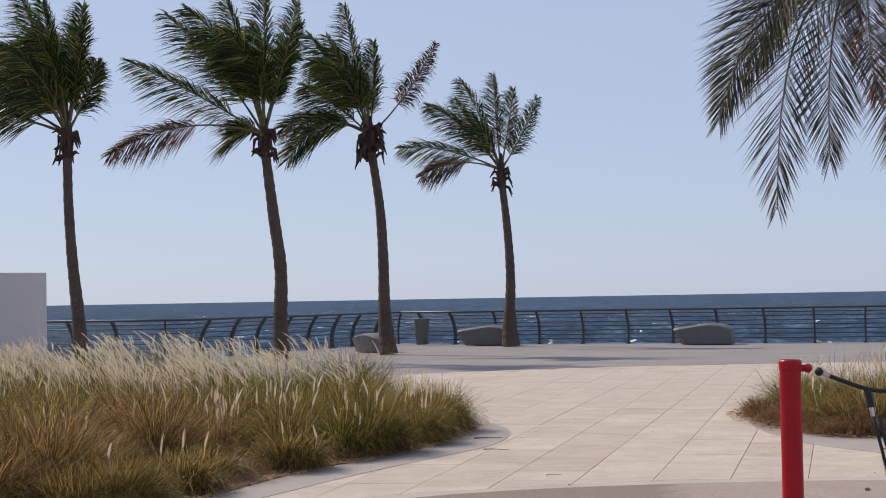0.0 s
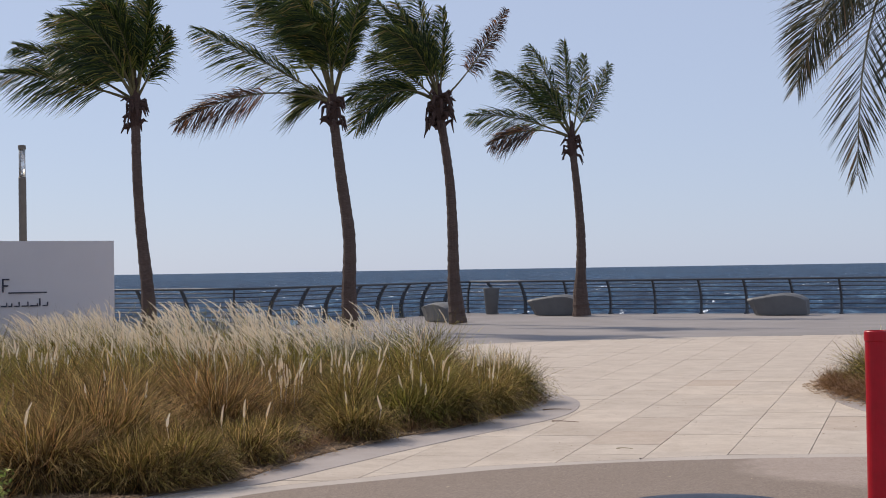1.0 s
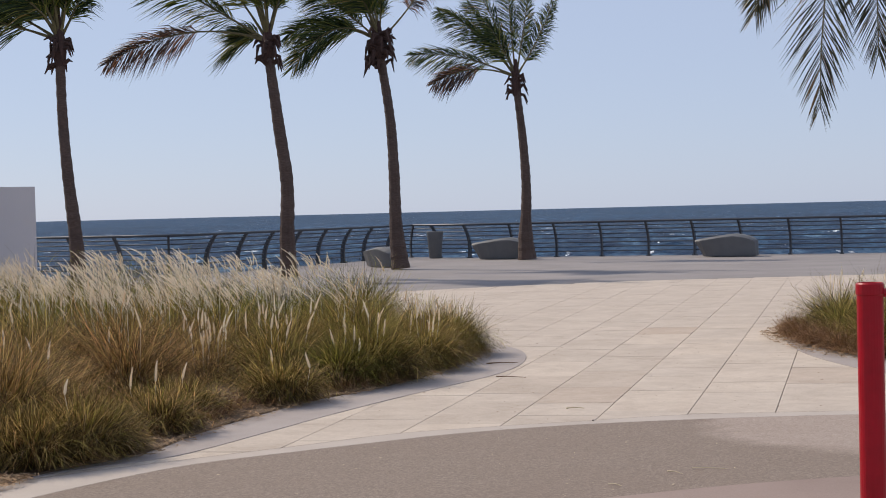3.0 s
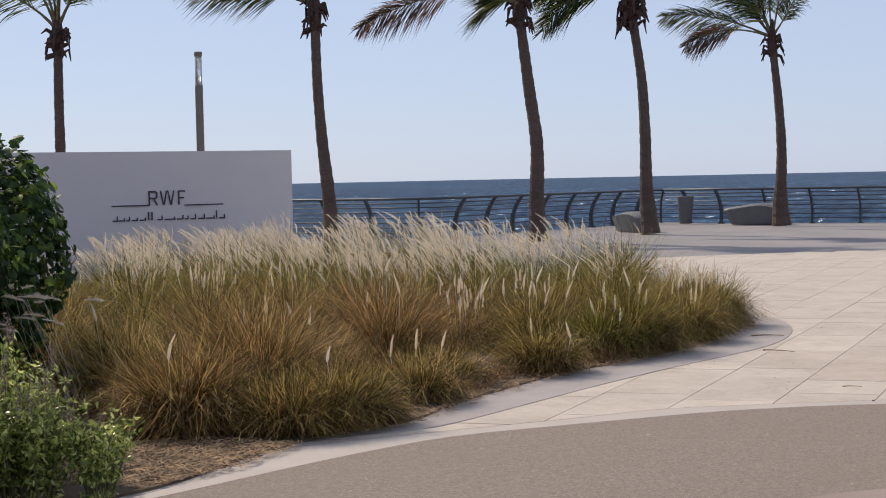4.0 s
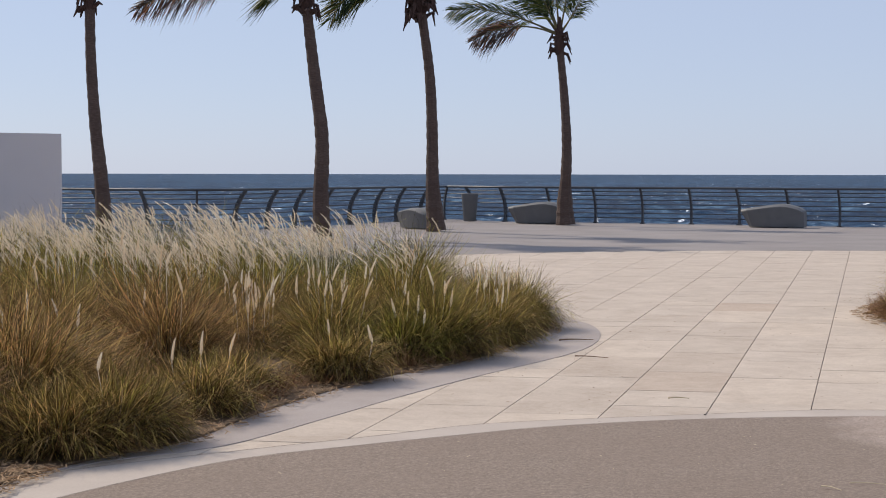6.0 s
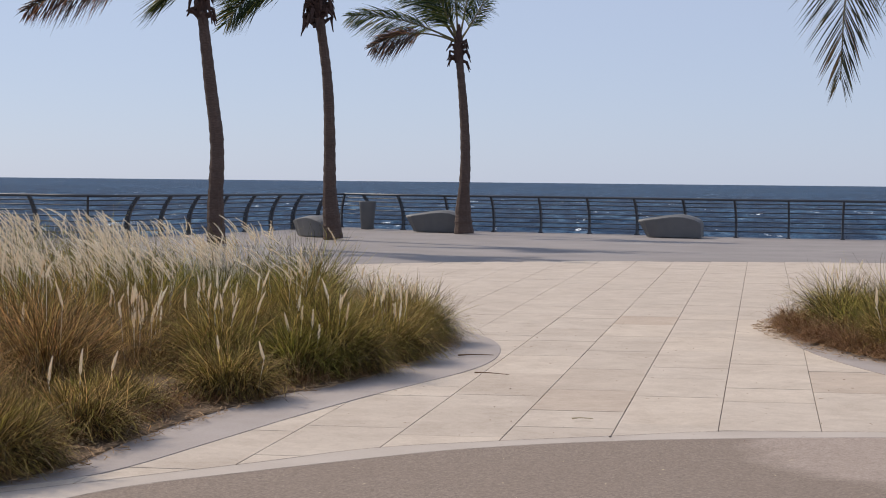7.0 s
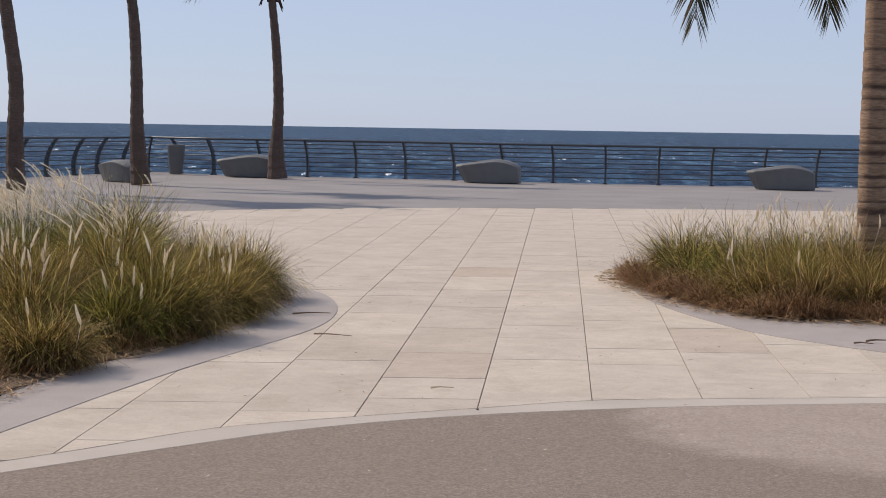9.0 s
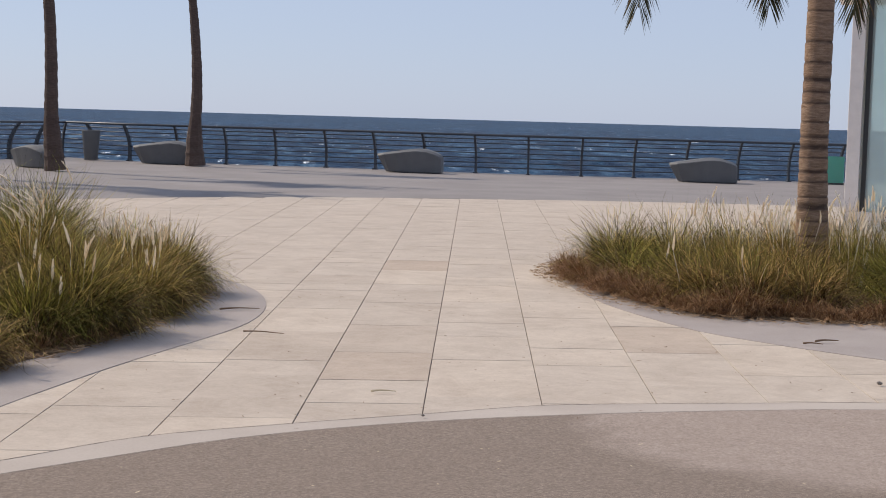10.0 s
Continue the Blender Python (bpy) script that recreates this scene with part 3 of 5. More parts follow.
def crown_fibre(top, size, parent, rng, count=26):
    """Old leaf bases and fibre hanging under the crown, a stub each."""
    for k in range(count):
        a = rng.uniform(0, 2 * math.pi)
        z = rng.uniform(-0.35, 0.35) * size
        out = np.array([math.cos(a), math.sin(a), 0])
        base = np.array(top) + out * 0.08 * size + (0, 0, z)
        up = rng.uniform(-0.5, 0.9)
        mid = base + out * 0.2 * size + (0, 0, up * 0.2 * size)
        tip = mid + out * rng.uniform(0.02, 0.14) * size + np.array((0, 0, rng.uniform(-0.38, -0.02) * size))
        v, f = sweep([base, mid, tip], [0.07 * size, 0.05 * size, 0.012], 5)
        mesh_ob("leaf_base", v, f, M_FIBRE, parent)


def palm(label, base, path, radii, fronds, leaf, seed, fibre=1.0, dry=(), **how):
    """fronds: (bow, tip) of each, metres right / away / up from the crown."""
    rng = random.Random(seed)
    leaf_material = how.pop("leaf_material", M_FROND)
    thing = tagged(new("palm_tree"), label, "palm tree", "palms along the promenade")
    thing.location = base
    top = palm_trunk(path, radii, thing, how.pop("ringed", False))
    heart = np.array(top) + (0, 0, 0.25)
    v, f = sweep([np.array(top) - (0, 0, 0.35), np.array(top), heart, heart + (0, 0, 0.55)], [radii[-1] * 1.05, radii[-1] * 1.5, radii[-1] * 1.3, 0.04], 10)
    mesh_ob("crown_heart", v, f, M_FIBRE, thing)
    if fibre:
        crown_fibre(top, fibre, thing, rng, how.pop("stubs", 26))
    for k, (bow, tip) in enumerate(fronds):
        s = rng.uniform(-0.5, 0.5)
        own = dict(how)
        if k in dry:
            own.update(fall=how.get("fall", 0.42) * 1.4, start=0.3 if how.get("even") else 0.42, sweep_fwd=how.get("sweep_fwd", 1.0) * 0.7)
        v, f, stalk = frond_mesh(heart + np.array(bow) * 0.02, heart + np.array(bow), heart + np.array(tip), leaf * (0.75 if k in dry else 1.0), rng, s, **own)
        ob = mesh_ob("frond", v, f, M_FROND_DRY if k in dry else leaf_material, thing)
        mesh_ob("stalk", *stalk, M_PETIOLE, ob)
    return thing


def fill(rng, count, lean, spread, length, up=(0.6, 1.2)):
    """More fronds of a dense crown, blown towards lean."""
    out = []
    for _ in range(count):
        a = rng.uniform(-spread, spread)
        d = rng.uniform(-0.8, 0.8)
        L = length * rng.uniform(0.75, 1.05)
        u = rng.uniform(*up)
        bow = (L * 0.3 * math.sin(a), L * 0.3 * d, L * 0.66 * u)
        tip = (L * math.sin(a) * 0.8 + lean * L * 1.3, L * 0.6 * d, L * u * rng.uniform(0.6, 0.9))
        out.append((bow, tip))
    return out


R = random.Random(11)
palm("tall coconut palm with green wind-blown fronds beside the sign", (-12.3, 33.0, 0),
     [(0, 0, 0), (-0.06, 0, 1.2), (-0.2, 0, 2.6), (-0.28, 0, 3.9), (-0.3, 0, 5.3)], [0.2, 0.15, 0.125, 0.11, 0.105],
     [((-1.3, 0, 0.9), (-2.9, 0, 1.4)), ((-1.5, -0.4, 0.6), (-3.0, -0.5, 0.7)), ((-0.9, 0.3, 1.4), (-2.2, 0.3, 2.1)), ((-0.5, 0, 1.9), (-1.1, 0, 3.2)), ((0.2, 0.2, 1.8), (0.3, 0.3, 3.0)),
      ((0.45, -0.2, 1.3), (0.45, -0.3, 2.4)), ((-0.2, -0.3, 1.7), (-0.4, -0.4, 3.0)), ((0.5, 0.3, 1.0), (0.6, 0.4, 1.7))] + fill(R, 9, -0.2, 0.5, 2.9), 0.95, 1, 0.85, (), count=170, width=0.03)
palm("tall coconut palm with a long dead frond hanging aside", (-9.05, 38.8, 0),
     [(0, 0, 0), (-0.03, 0, 1.0), (0.0, 0, 2.4), (-0.18, 0, 3.9), (-0.40, 0, 5.75)], [0.24, 0.185, 0.165, 0.145, 0.12],
     [((-2.1, -0.2, 0.75), (-4.2, -0.3, -0.45)), ((-1.8, 0, 1.2), (-3.75, 0, 2.1)), ((-1.2, 0.2, 2.0), (-2.8, 0.3, 3.4)), ((-0.5, 0, 2.2), (-1.1, 0, 4.0)), ((0.6, 0, 1.8), (0.95, 0, 3.5)),
      ((0.1, -0.3, 2.2), (0.2, -0.4, 4.2)), ((0.35, 0.3, 1.7), (1.0, 0.3, 3.0)), ((-0.6, 0.4, 0.4), (-1.0, 0.5, 0.1))] + fill(R, 8, -0.1, 0.45, 3.7, (0.8, 1.15)), 1.0, 2, 1.0, (0,), count=170, width=0.03)
palm("coconut palm with ragged fronds and a hanging fibre skirt", (-6.96, 43.0, 0),
     [(0, 0, 0), (-0.1, 0, 1.2), (-0.12, 0, 2.8), (-0.2, 0, 4.3), (-0.45, 0, 6.1)], [0.27, 0.17, 0.15, 0.13, 0.12],
     [((-1.3, -0.2, 1.0), (-2.4, -0.3, -0.7)), ((-1.0, 0.2, 1.0), (-2.0, 0.2, 1.5)), ((-0.8, 0, 1.8), (-1.8, 0, 3.0)), ((-0.4, 0, 2.0), (-0.7, 0, 3.8)), ((0.15, 0, 1.3), (0.15, 0, 2.7)),
      ((1.0, 0, 0.8), (2.0, 0, 2.6)), ((-1.4, 0.1, 0.8), (-2.6, 0, 0.3)), ((-0.5, -0.2, 1.6), (-1.2, -0.2, 2.9))] + fill(R, 4, -0.2, 0.35, 3.2, (0.8, 1.1)), 0.95, 3, 1.25, (5,), stubs=40, count=160, width=0.03)
palm("smaller coconut palm with pale blown fronds near the railing", (-4.03, 48.9, 0),
     [(0, 0, 0), (-0.03, 0, 0.8), (0.02, 0, 2.2), (-0.05, 0, 3.7), (-0.22, 0, 5.45)], [0.30, 0.165, 0.145, 0.125, 0.105],
     [((-1.8, 0, 0.95), (-3.3, 0, 0.8)), ((-1.4, -0.2, 0.6), (-2.6, -0.2, -0.15)), ((-1.2, 0.1, 1.7), (-2.4, 0.1, 2.2)), ((-0.6, 0, 1.9), (-1.3, 0, 3.0)), ((-0.15, 0, 1.7), (-0.2, 0, 3.1)),
      ((0.3, 0, 1.5), (0.45, 0, 2.6)), ((0.7, 0, 1.0), (1.25, 0, 2.3)), ((-0.8, 0.2, 1.2), (-1.5, 0.2, 2.4)), ((-0.4, -0.2, 1.0), (-0.9, -0.2, 1.8))], 0.85, 4, 0.9, (1,), count=140, width=0.028)
palm("young coconut palm standing behind the white sign", (-18.5, 32.0, 0),
     [(0, 0, 0), (-0.05, 0, 1.6), (-0.06, 0, 3.3), (-0.04, 0, 4.95)], [0.17, 0.125, 0.11, 0.10],
     [((-1.2, 0, 1.3), (-2.9, 0, 0.9)), ((-0.7, 0, 1.8), (-2.0, 0, 2.2)), ((0.6, 0, 1.4), (1.9, 0, 1.5)), ((0.2, 0, 1.9), (0.6, 0, 3.0)), ((-0.3, 0.3, 1.8), (-0.8, 0.3, 3.0))] + fill(R, 4, -0.1, 0.6, 2.6), 0.9, 5, 0.9, (), count=80)
palm("near coconut palm with a ringed trunk and drooping fronds", (4.58, 18.7, 0),
     [(0, 0, 0), (-0.04, 0, 1.2), (-0.04, 0, 2.4), (-0.03, 0, 3.6), (-0.02, 0, 4.75)], [0.17, 0.138, 0.13, 0.122, 0.118],
     [((-2.05, -1.25, 1.4), (-2.12, -1.6, -2.45)), ((-1.5, -0.8, 1.7), (-1.5, -1.5, -1.9)), ((-1.75, -0.5, 2.3), (-2.75, -0.9, -1.35)), ((-1.2, -0.9, 1.9), (-0.95, -1.5, -1.2)), ((-1.7, -0.9, 1.7), (-2.3, -1.3, -0.7)), ((-1.7, 0.2, 1.6), (-2.7, 0.2, -1.0)), ((-0.5, 1.4, 1.1), (-0.08, 1.6, -2.15)),
      ((0.9, 1.4, 0.9), (0.95, 1.9, -2.2)), ((0.2, -1.1, 1.4), (0.4, -2.3, 0.6)), ((0.9, -0.4, 1.4), (2.4, -0.6, 0.3)), ((-0.3, 0.3, 1.6), (-0.9, 0.5, 2.6)), ((0.4, 0.4, 1.6), (0.9, 0.6, 2.6)), ((1.2, 0.5, 0.8), (2.6, 0.8, -0.6))],
     1.0, 6, 1.0, (3,), count=140, fall=0.12, wind=0.02, width=0.017, sweep_fwd=0.85, even=True, ringed=True, leaf_material=M_FROND_OLD)


# ---------------------------------------------------------------- benches, bin
def build_bench(label, m):
    """Cast concrete bench: a boat-like block, one end raked out, ridged seat."""
    thing = tagged(new("bench"), label, "bench", "concrete benches along the promenade")
    prof = [  # station along the bench: bottom x, top x, half depth low, half depth high, height
        (-0.68, -0.95, 0.12, 0.16, 0.49), (-0.57, -0.74, 0.26, 0.34, 0.535), (-0.25, -0.34, 0.35, 0.44, 0.595), (0.08, 0.05, 0.38, 0.46, 0.655), (0.27, 0.26, 0.38, 0.46, 0.67),
        (0.5, 0.5, 0.37, 0.45, 0.645), (0.74, 0.74, 0.34, 0.42, 0.575), (0.87, 0.86, 0.30, 0.37, 0.51), (0.92, 0.905, 0.26, 0.31, 0.46)]
    bm = bmesh.new()
    loops = []
    for xb, xt, dl, dh, h in prof:
        shape = [(xb, -dl, 0), (xb + (xt - xb) * 0.93, -dh, h * 0.89), (xt, -dh * 0.6, h), (xt, dh * 0.6, h), (xb + (xt - xb) * 0.93, dh, h * 0.89), (xb, dl, 0)]
        loops.append([bm.verts.new(p) for p in shape])
    for a, b in zip(loops, loops[1:]):
        for k in range(6):
            bm.faces.new((a[k], b[k], b[(k + 1) % 6], a[(k + 1) % 6]))
    bm.faces.new(loops[0])
    bm.faces.new(loops[-1][::-1])
    bmesh.ops.recalc_face_normals(bm, faces=bm.faces[:])
    bmesh.ops.bevel(bm, geom=bm.edges[:], offset=0.012, segments=2, affect="EDGES")
    part("body", bm, M_BENCH, thing, smooth=False)
    thing.matrix_basis = m
    return thing


bench = build_bench("smooth grey cast-concrete bench with a raised ridge", pose(2.1, 48.2, 0, 0, 0, -12))
copy_thing(bench, pose(-5.0, 50.1, 0, 0, 0, -8))
copy_thing(bench, pose(10.1, 46.3, 0, 0, 0, -10))
copy_thing(bench, pose(-7.86, 45.1, 0, 0, 0, -48) @ Matrix.Diagonal((0.92, 0.92, 0.86, 1)))

bin_ = tagged(new("litter_bin"), "tapered grey concrete litter bin by the railing", "litter bin")
v, f = lathe([(0.19, 0), (0.2, 0.015), (0.275, 0.86), (0.28, 0.885), (0.27, 0.9), (0.24, 0.9), (0.23, 0.86), (0.2, 0.4)], 28)
mesh_ob("body", v, f, M_BENCH, bin_, smooth=True)
v, f = lathe([(0.232, 0.80), (0.232, 0.815), (0.1, 0.82)], 24)
mesh_ob("liner", v, f, M_RAIL, bin_, "dark inner liner")
bin_.location = (-7.4, 51.7, 0)


# ---------------------------------------------------------------- sign wall and lamp columns
def build_sign():
    thing = tagged(new("sign_wall"), "white rendered sign wall with dark lettering", "sign")
    right, left = np.array((-10.14, 25.82)), np.array((-14.0, 21.35))
    along = (left - right) / np.linalg.norm(left - right)
    nrm = np.array((-along[1], along[0]))
    if nrm[1] > 0:
        nrm = -nrm
    L = np.linalg.norm(left - right)
    ts = np.linspace(0, 1, 15)
    back = [right + along * L * t - nrm * (0.12 * math.sin(math.pi * t) + 0.35) for t in ts]
    front = [right + along * L * t - nrm * 0.12 * math.sin(math.pi * t) for t in ts]
    bm = bmesh.new()
    rows = []
    for p, q in zip(front, back):
        rows.append([bm.verts.new((*p, -0.02)), bm.verts.new((*p, 2.18)), bm.verts.new((*q, 2.18)), bm.verts.new((*q, -0.02))])
    for a, b in zip(rows, rows[1:]):
        for k in range(4):
            bm.faces.new((a[k], b[k], b[(k + 1) % 4], a[(k + 1) % 4]))
    bm.faces.new(rows[0])
    bm.faces.new(rows[-1][::-1])
    bmesh.ops.recalc_face_normals(bm, faces=bm.faces[:])
    part("wall", bm, M_SIGN, thing)
    yaw = math.atan2(-along[1], -along[0])

    def bar(name, x, z, w, h, lean=0.0):
        """A raised dark stroke; x metres from the right end to its middle."""
        t = x / L
        p = right + along * x - nrm * (0.12 * math.sin(math.pi * t)) + nrm * 0.012
        b = box_bm((w, 0.025, h), (0, 0, 0), 0.004, 1)
        ob = part(name, b, M_LETTER, thing)
        ob.matrix_basis = Matrix.Translation((*p, z)) @ Matrix.Rotation(yaw, 4, "Z") @ Matrix.Rotation(lean, 4, "Y")

    bar("rule", 1.63, 1.27, 0.71, 0.02)
    bar("rule", 2.93, 1.28, 0.66, 0.02)
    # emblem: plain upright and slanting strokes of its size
    for x, w, h, z, lean in ((2.56, 0.028, 0.24, 1.4, 0), (2.5, 0.1, 0.025, 1.507, 0), (2.5, 0.1, 0.025, 1.395, 0), (2.445, 0.028, 0.1, 1.45, 0), (2.465, 0.028, 0.13, 1.335, -0.5), (2.365, 0.026, 0.25, 1.4, -0.2), (2.315, 0.026, 0.25, 1.4, 0.2), (2.255, 0.026, 0.25, 1.4, -0.2),
                             (2.205, 0.026, 0.25, 1.4, 0.2), (2.11, 0.028, 0.24, 1.4, 0), (2.06, 0.1, 0.025, 1.507, 0), (2.07, 0.08, 0.025, 1.395, 0)):
        bar("emblem_stroke", 2.31 + (x - 2.31) * 1.16, z, w * (0.8 if w < 0.05 else 1.16), h, lean)
    # the line of script below as plain bars
    for x, w, h in ((1.31, 0.09, 0.05), (1.41, 0.02, 0.13), (1.52, 0.14, 0.03), (1.68, 0.11, 0.06), (1.83, 0.09, 0.06), (1.95, 0.06, 0.04), (2.06, 0.1, 0.05), (2.24, 0.17, 0.03), (2.42, 0.08, 0.05),
                    (2.56, 0.02, 0.14), (2.62, 0.02, 0.14), (2.72, 0.1, 0.03), (2.86, 0.09, 0.03), (2.98, 0.06, 0.05), (3.09, 0.1, 0.03), (3.2, 0.08, 0.06)):
        if h < 0.1:
            bar("script_bar", x, 1.035, w * 1.1, 0.02)
            bar("script_bar", x - w * 0.46, 1.045 + h * 0.5, 0.018, h * 1.2)
        else:
            bar("script_bar", x, 1.1, w, h)


build_sign()


def lamp_column(label, x, y, height, lens_at, radius):
    thing = tagged(new("street_lamp"), label, "street lamp")
    v, f = lathe([(radius * 1.25, -0.02), (radius * 1.25, 0.03), (radius, 0.04), (radius, lens_at - 0.01), (radius * 0.9, lens_at)], 20)
    mesh_ob("pole", v, f, M_LAMP, thing, smooth=False)
    v, f = lathe([(radius * 0.86, lens_at), (radius * 0.86, height - 0.08)], 20)
    g = mesh_ob("lens", v, f, M_LAMP_GLASS, thing, "clear glass cylinder", smooth=True)
    for a in (0.4, 2.5, 4.6):
        v, f = lathe([(0.009, lens_at), (0.009, height - 0.08)], 8, (radius * 0.6 * math.cos(a), radius * 0.6 * math.sin(a), 0))
        mesh_ob("rod", v, f, M_LAMP, thing)
    v, f = lathe([(radius, height - 0.085), (radius * 1.02, height - 0.02), (radius * 0.9, height), (0.02, height + 0.005)], 20)
    mesh_ob("cap", v, f, M_LAMP, thing)
    thing.location = (x, y, 0)


lamp_column("slim dark lamp column with a pale glass head", -12.74, 27.5, 4.13, 3.5, 0.075)
lamp_column("dark lamp column with a glass head by the shrub", -10.47, 17.0, 4.4, 3.75, 0.09)

# ---------------------------------------------------------------- red post with rope, round table
post = tagged(new("barrier_post"), "glossy red barrier post with a black rope", "barrier post")
v, f = lathe([(0.16, 0), (0.16, 0.012), (0.07, 0.03), (0.058, 0.04), (0.058, 1.155), (0.062, 1.16), (0.062, 1.205), (0.056, 1.212), (0.05, 1.20), (0.048, 1.16)], 28)
mesh_ob("column", v, f, M_RED, post, smooth=False)
v, f = sweep([(0.05, 0, 1.165), (0.085, 0, 1.165)], 0.02, 12)
mesh_ob("arm", v, f, M_RED, post)
v, f = lathe([(0.001, -0.026), (0.015, -0.022), (0.024, -0.01), (0.026, 0), (0.024, 0.01), (0.015, 0.022), (0.001, 0.026)], 14, (0.095, 0, 1.165))
mesh_ob("knob", v, f, M_RED, post, smooth=True)
post.location = (1.855, 7.3, 0.012)
rope = tagged(new("rope"), "black barrier rope with a steel snap hook", "rope")
v, f = lathe([(0.001, -0.024), (0.014, -0.02), (0.023, -0.008), (0.023, 0.008), (0.014, 0.02), (0.001, 0.024)], 14, (0.155, 0, 1.145))
mesh_ob("end_ball", v, f, M_ROPE, rope, smooth=True)
v, f = sweep([(0.175, 0, 1.138), (0.21, 0, 1.122)], 0.014, 10)
mesh_ob("snap_hook", v, f, M_CHROME, rope)
v, f = sweep(catmull([(0.205, 0, 1.124), (0.3, 0.0, 1.085), (0.42, 0.0, 1.045), (0.55, 0, 1.035), (0.9, 0.05, 1.03), (1.4, 0.1, 1.1)], 0.05), 0.012, 8)
mesh_ob("cord", v, f, M_ROPE, rope, smooth=True)
v, f = sweep(catmull([(0.405, 0, 1.05), (0.42, 0, 0.99), (0.425, 0, 0.95)], 0.03), 0.02, 8)
mesh_ob("tie", v, f, M_ROPE, rope)
v, f = sweep([(0.427, 0, 0.95), (0.434, 0, 0.9)], 0.012, 8)
mesh_ob("clip", v, f, M_CHROME, rope)
for dx in (0.0, 0.03):
    v, f = sweep(catmull([(0.435 + dx, 0, 0.905), (0.47 + dx, 0, 0.75), (0.53 + dx * 1.5, 0, 0.5), (0.62 + dx, 0.02, 0.2), (0.7 + dx, 0.03, 0.01)], 0.08), 0.009, 6)
    mesh_ob("strap", v, f, M_ROPE, rope, smooth=True)
rope.location = (1.855, 7.3, 0.012)

table = tagged(new("round_table"), "small round dark table on a pedestal", "table")
v, f = lathe([(0.26, 0.91), (0.285, 0.915), (0.29, 0.925), (0.285, 0.935), (0.26, 0.94), (0.1, 0.943)], 40)
mesh_ob("tabletop", v, f, M_TABLE, table, smooth=True)
v, f = lathe([(0.035, 0.02), (0.03, 0.1), (0.03, 0.89), (0.07, 0.91)], 16)
mesh_ob("pedestal", v, f, M_RAIL, table, smooth=True)
v, f = lathe([(0.22, 0.026), (0.22, 0.036), (0.04, 0.05)], 28)
mesh_ob("foot", v, f, M_RAIL, table)
table.location = (1.1, 3.25, -0.022)



# ---------------------------------------------------------------- glazed kiosk at the edge of view
def build_kiosk():
    thing = tagged(new("kiosk"), "cream-framed glass kiosk behind the grass", "kiosk")
    part("base", box_bm((4.2, 3.2, 0.30), (2.0, 1.5, 0.15), 0.01), M_CREAM, thing)
    for x, y in ((0, 0), (4.0, 0), (0, 3.0), (4.0, 3.0)):
        part("column", box_bm((0.2, 0.26, 3.4), (x, y, 2.0), 0.01), M_CREAM, thing)
    part("roof", box_bm((4.8, 3.8, 0.22), (2.0, 1.5, 3.81), 0.02), M_CREAM, thing)
    for x0, x1, y in ((0.14, 3.86, 0.0), (0.14, 3.86, 3.0)):
        for x in np.linspace(x0 + 0.03, x1 - 0.03, 4):
            part("mullion", box_bm((0.07, 0.1, 3.38), (x, y, 2.0), 0.006), M_FRAME, thing)
        for a, b in zip(np.linspace(x0, x1, 4), np.linspace(x0, x1, 4)[1:]):
            g = part("pane", box_bm((b - a - 0.12, 0.02, 3.4), ((a + b) / 2, y, 2.0)), M_MILKY, thing)
            g.visible_shadow = False
    for x in (0.0, 4.0):
        part("panel", box_bm((0.06, 2.7, 3.38), (x, 1.5, 2.0), 0.006), M_CREAM, thing)
    thing.matrix_basis = pose(7.82, 27.2, 0, 0, 0, -20)
    screen = tagged(new("glass_screen"), "green tinted glass screen beside the kiosk", "screen")
    part("pane", box_bm((0.5, 0.02, 0.75), (0, 0, 0.42), 0.004), M_GREEN_GLASS, screen)
    part("foot", box_bm((0.5, 0.08, 0.05), (0, 0, 0.025), 0.006), M_FRAME, screen)
    screen.location = (14.05, 47.0, -0.015)


build_kiosk()


# ---------------------------------------------------------------- grasses
def inside(poly, x, y):
    c, n = False, len(poly)
    for i in range(n):
        (x1, y1), (x2, y2) = poly[i], poly[i - 1]
        if (y1 > y) != (y2 > y) and x < (x2 - x1) * (y - y1) / (y2 - y1) + x1:
            c = not c
    return c


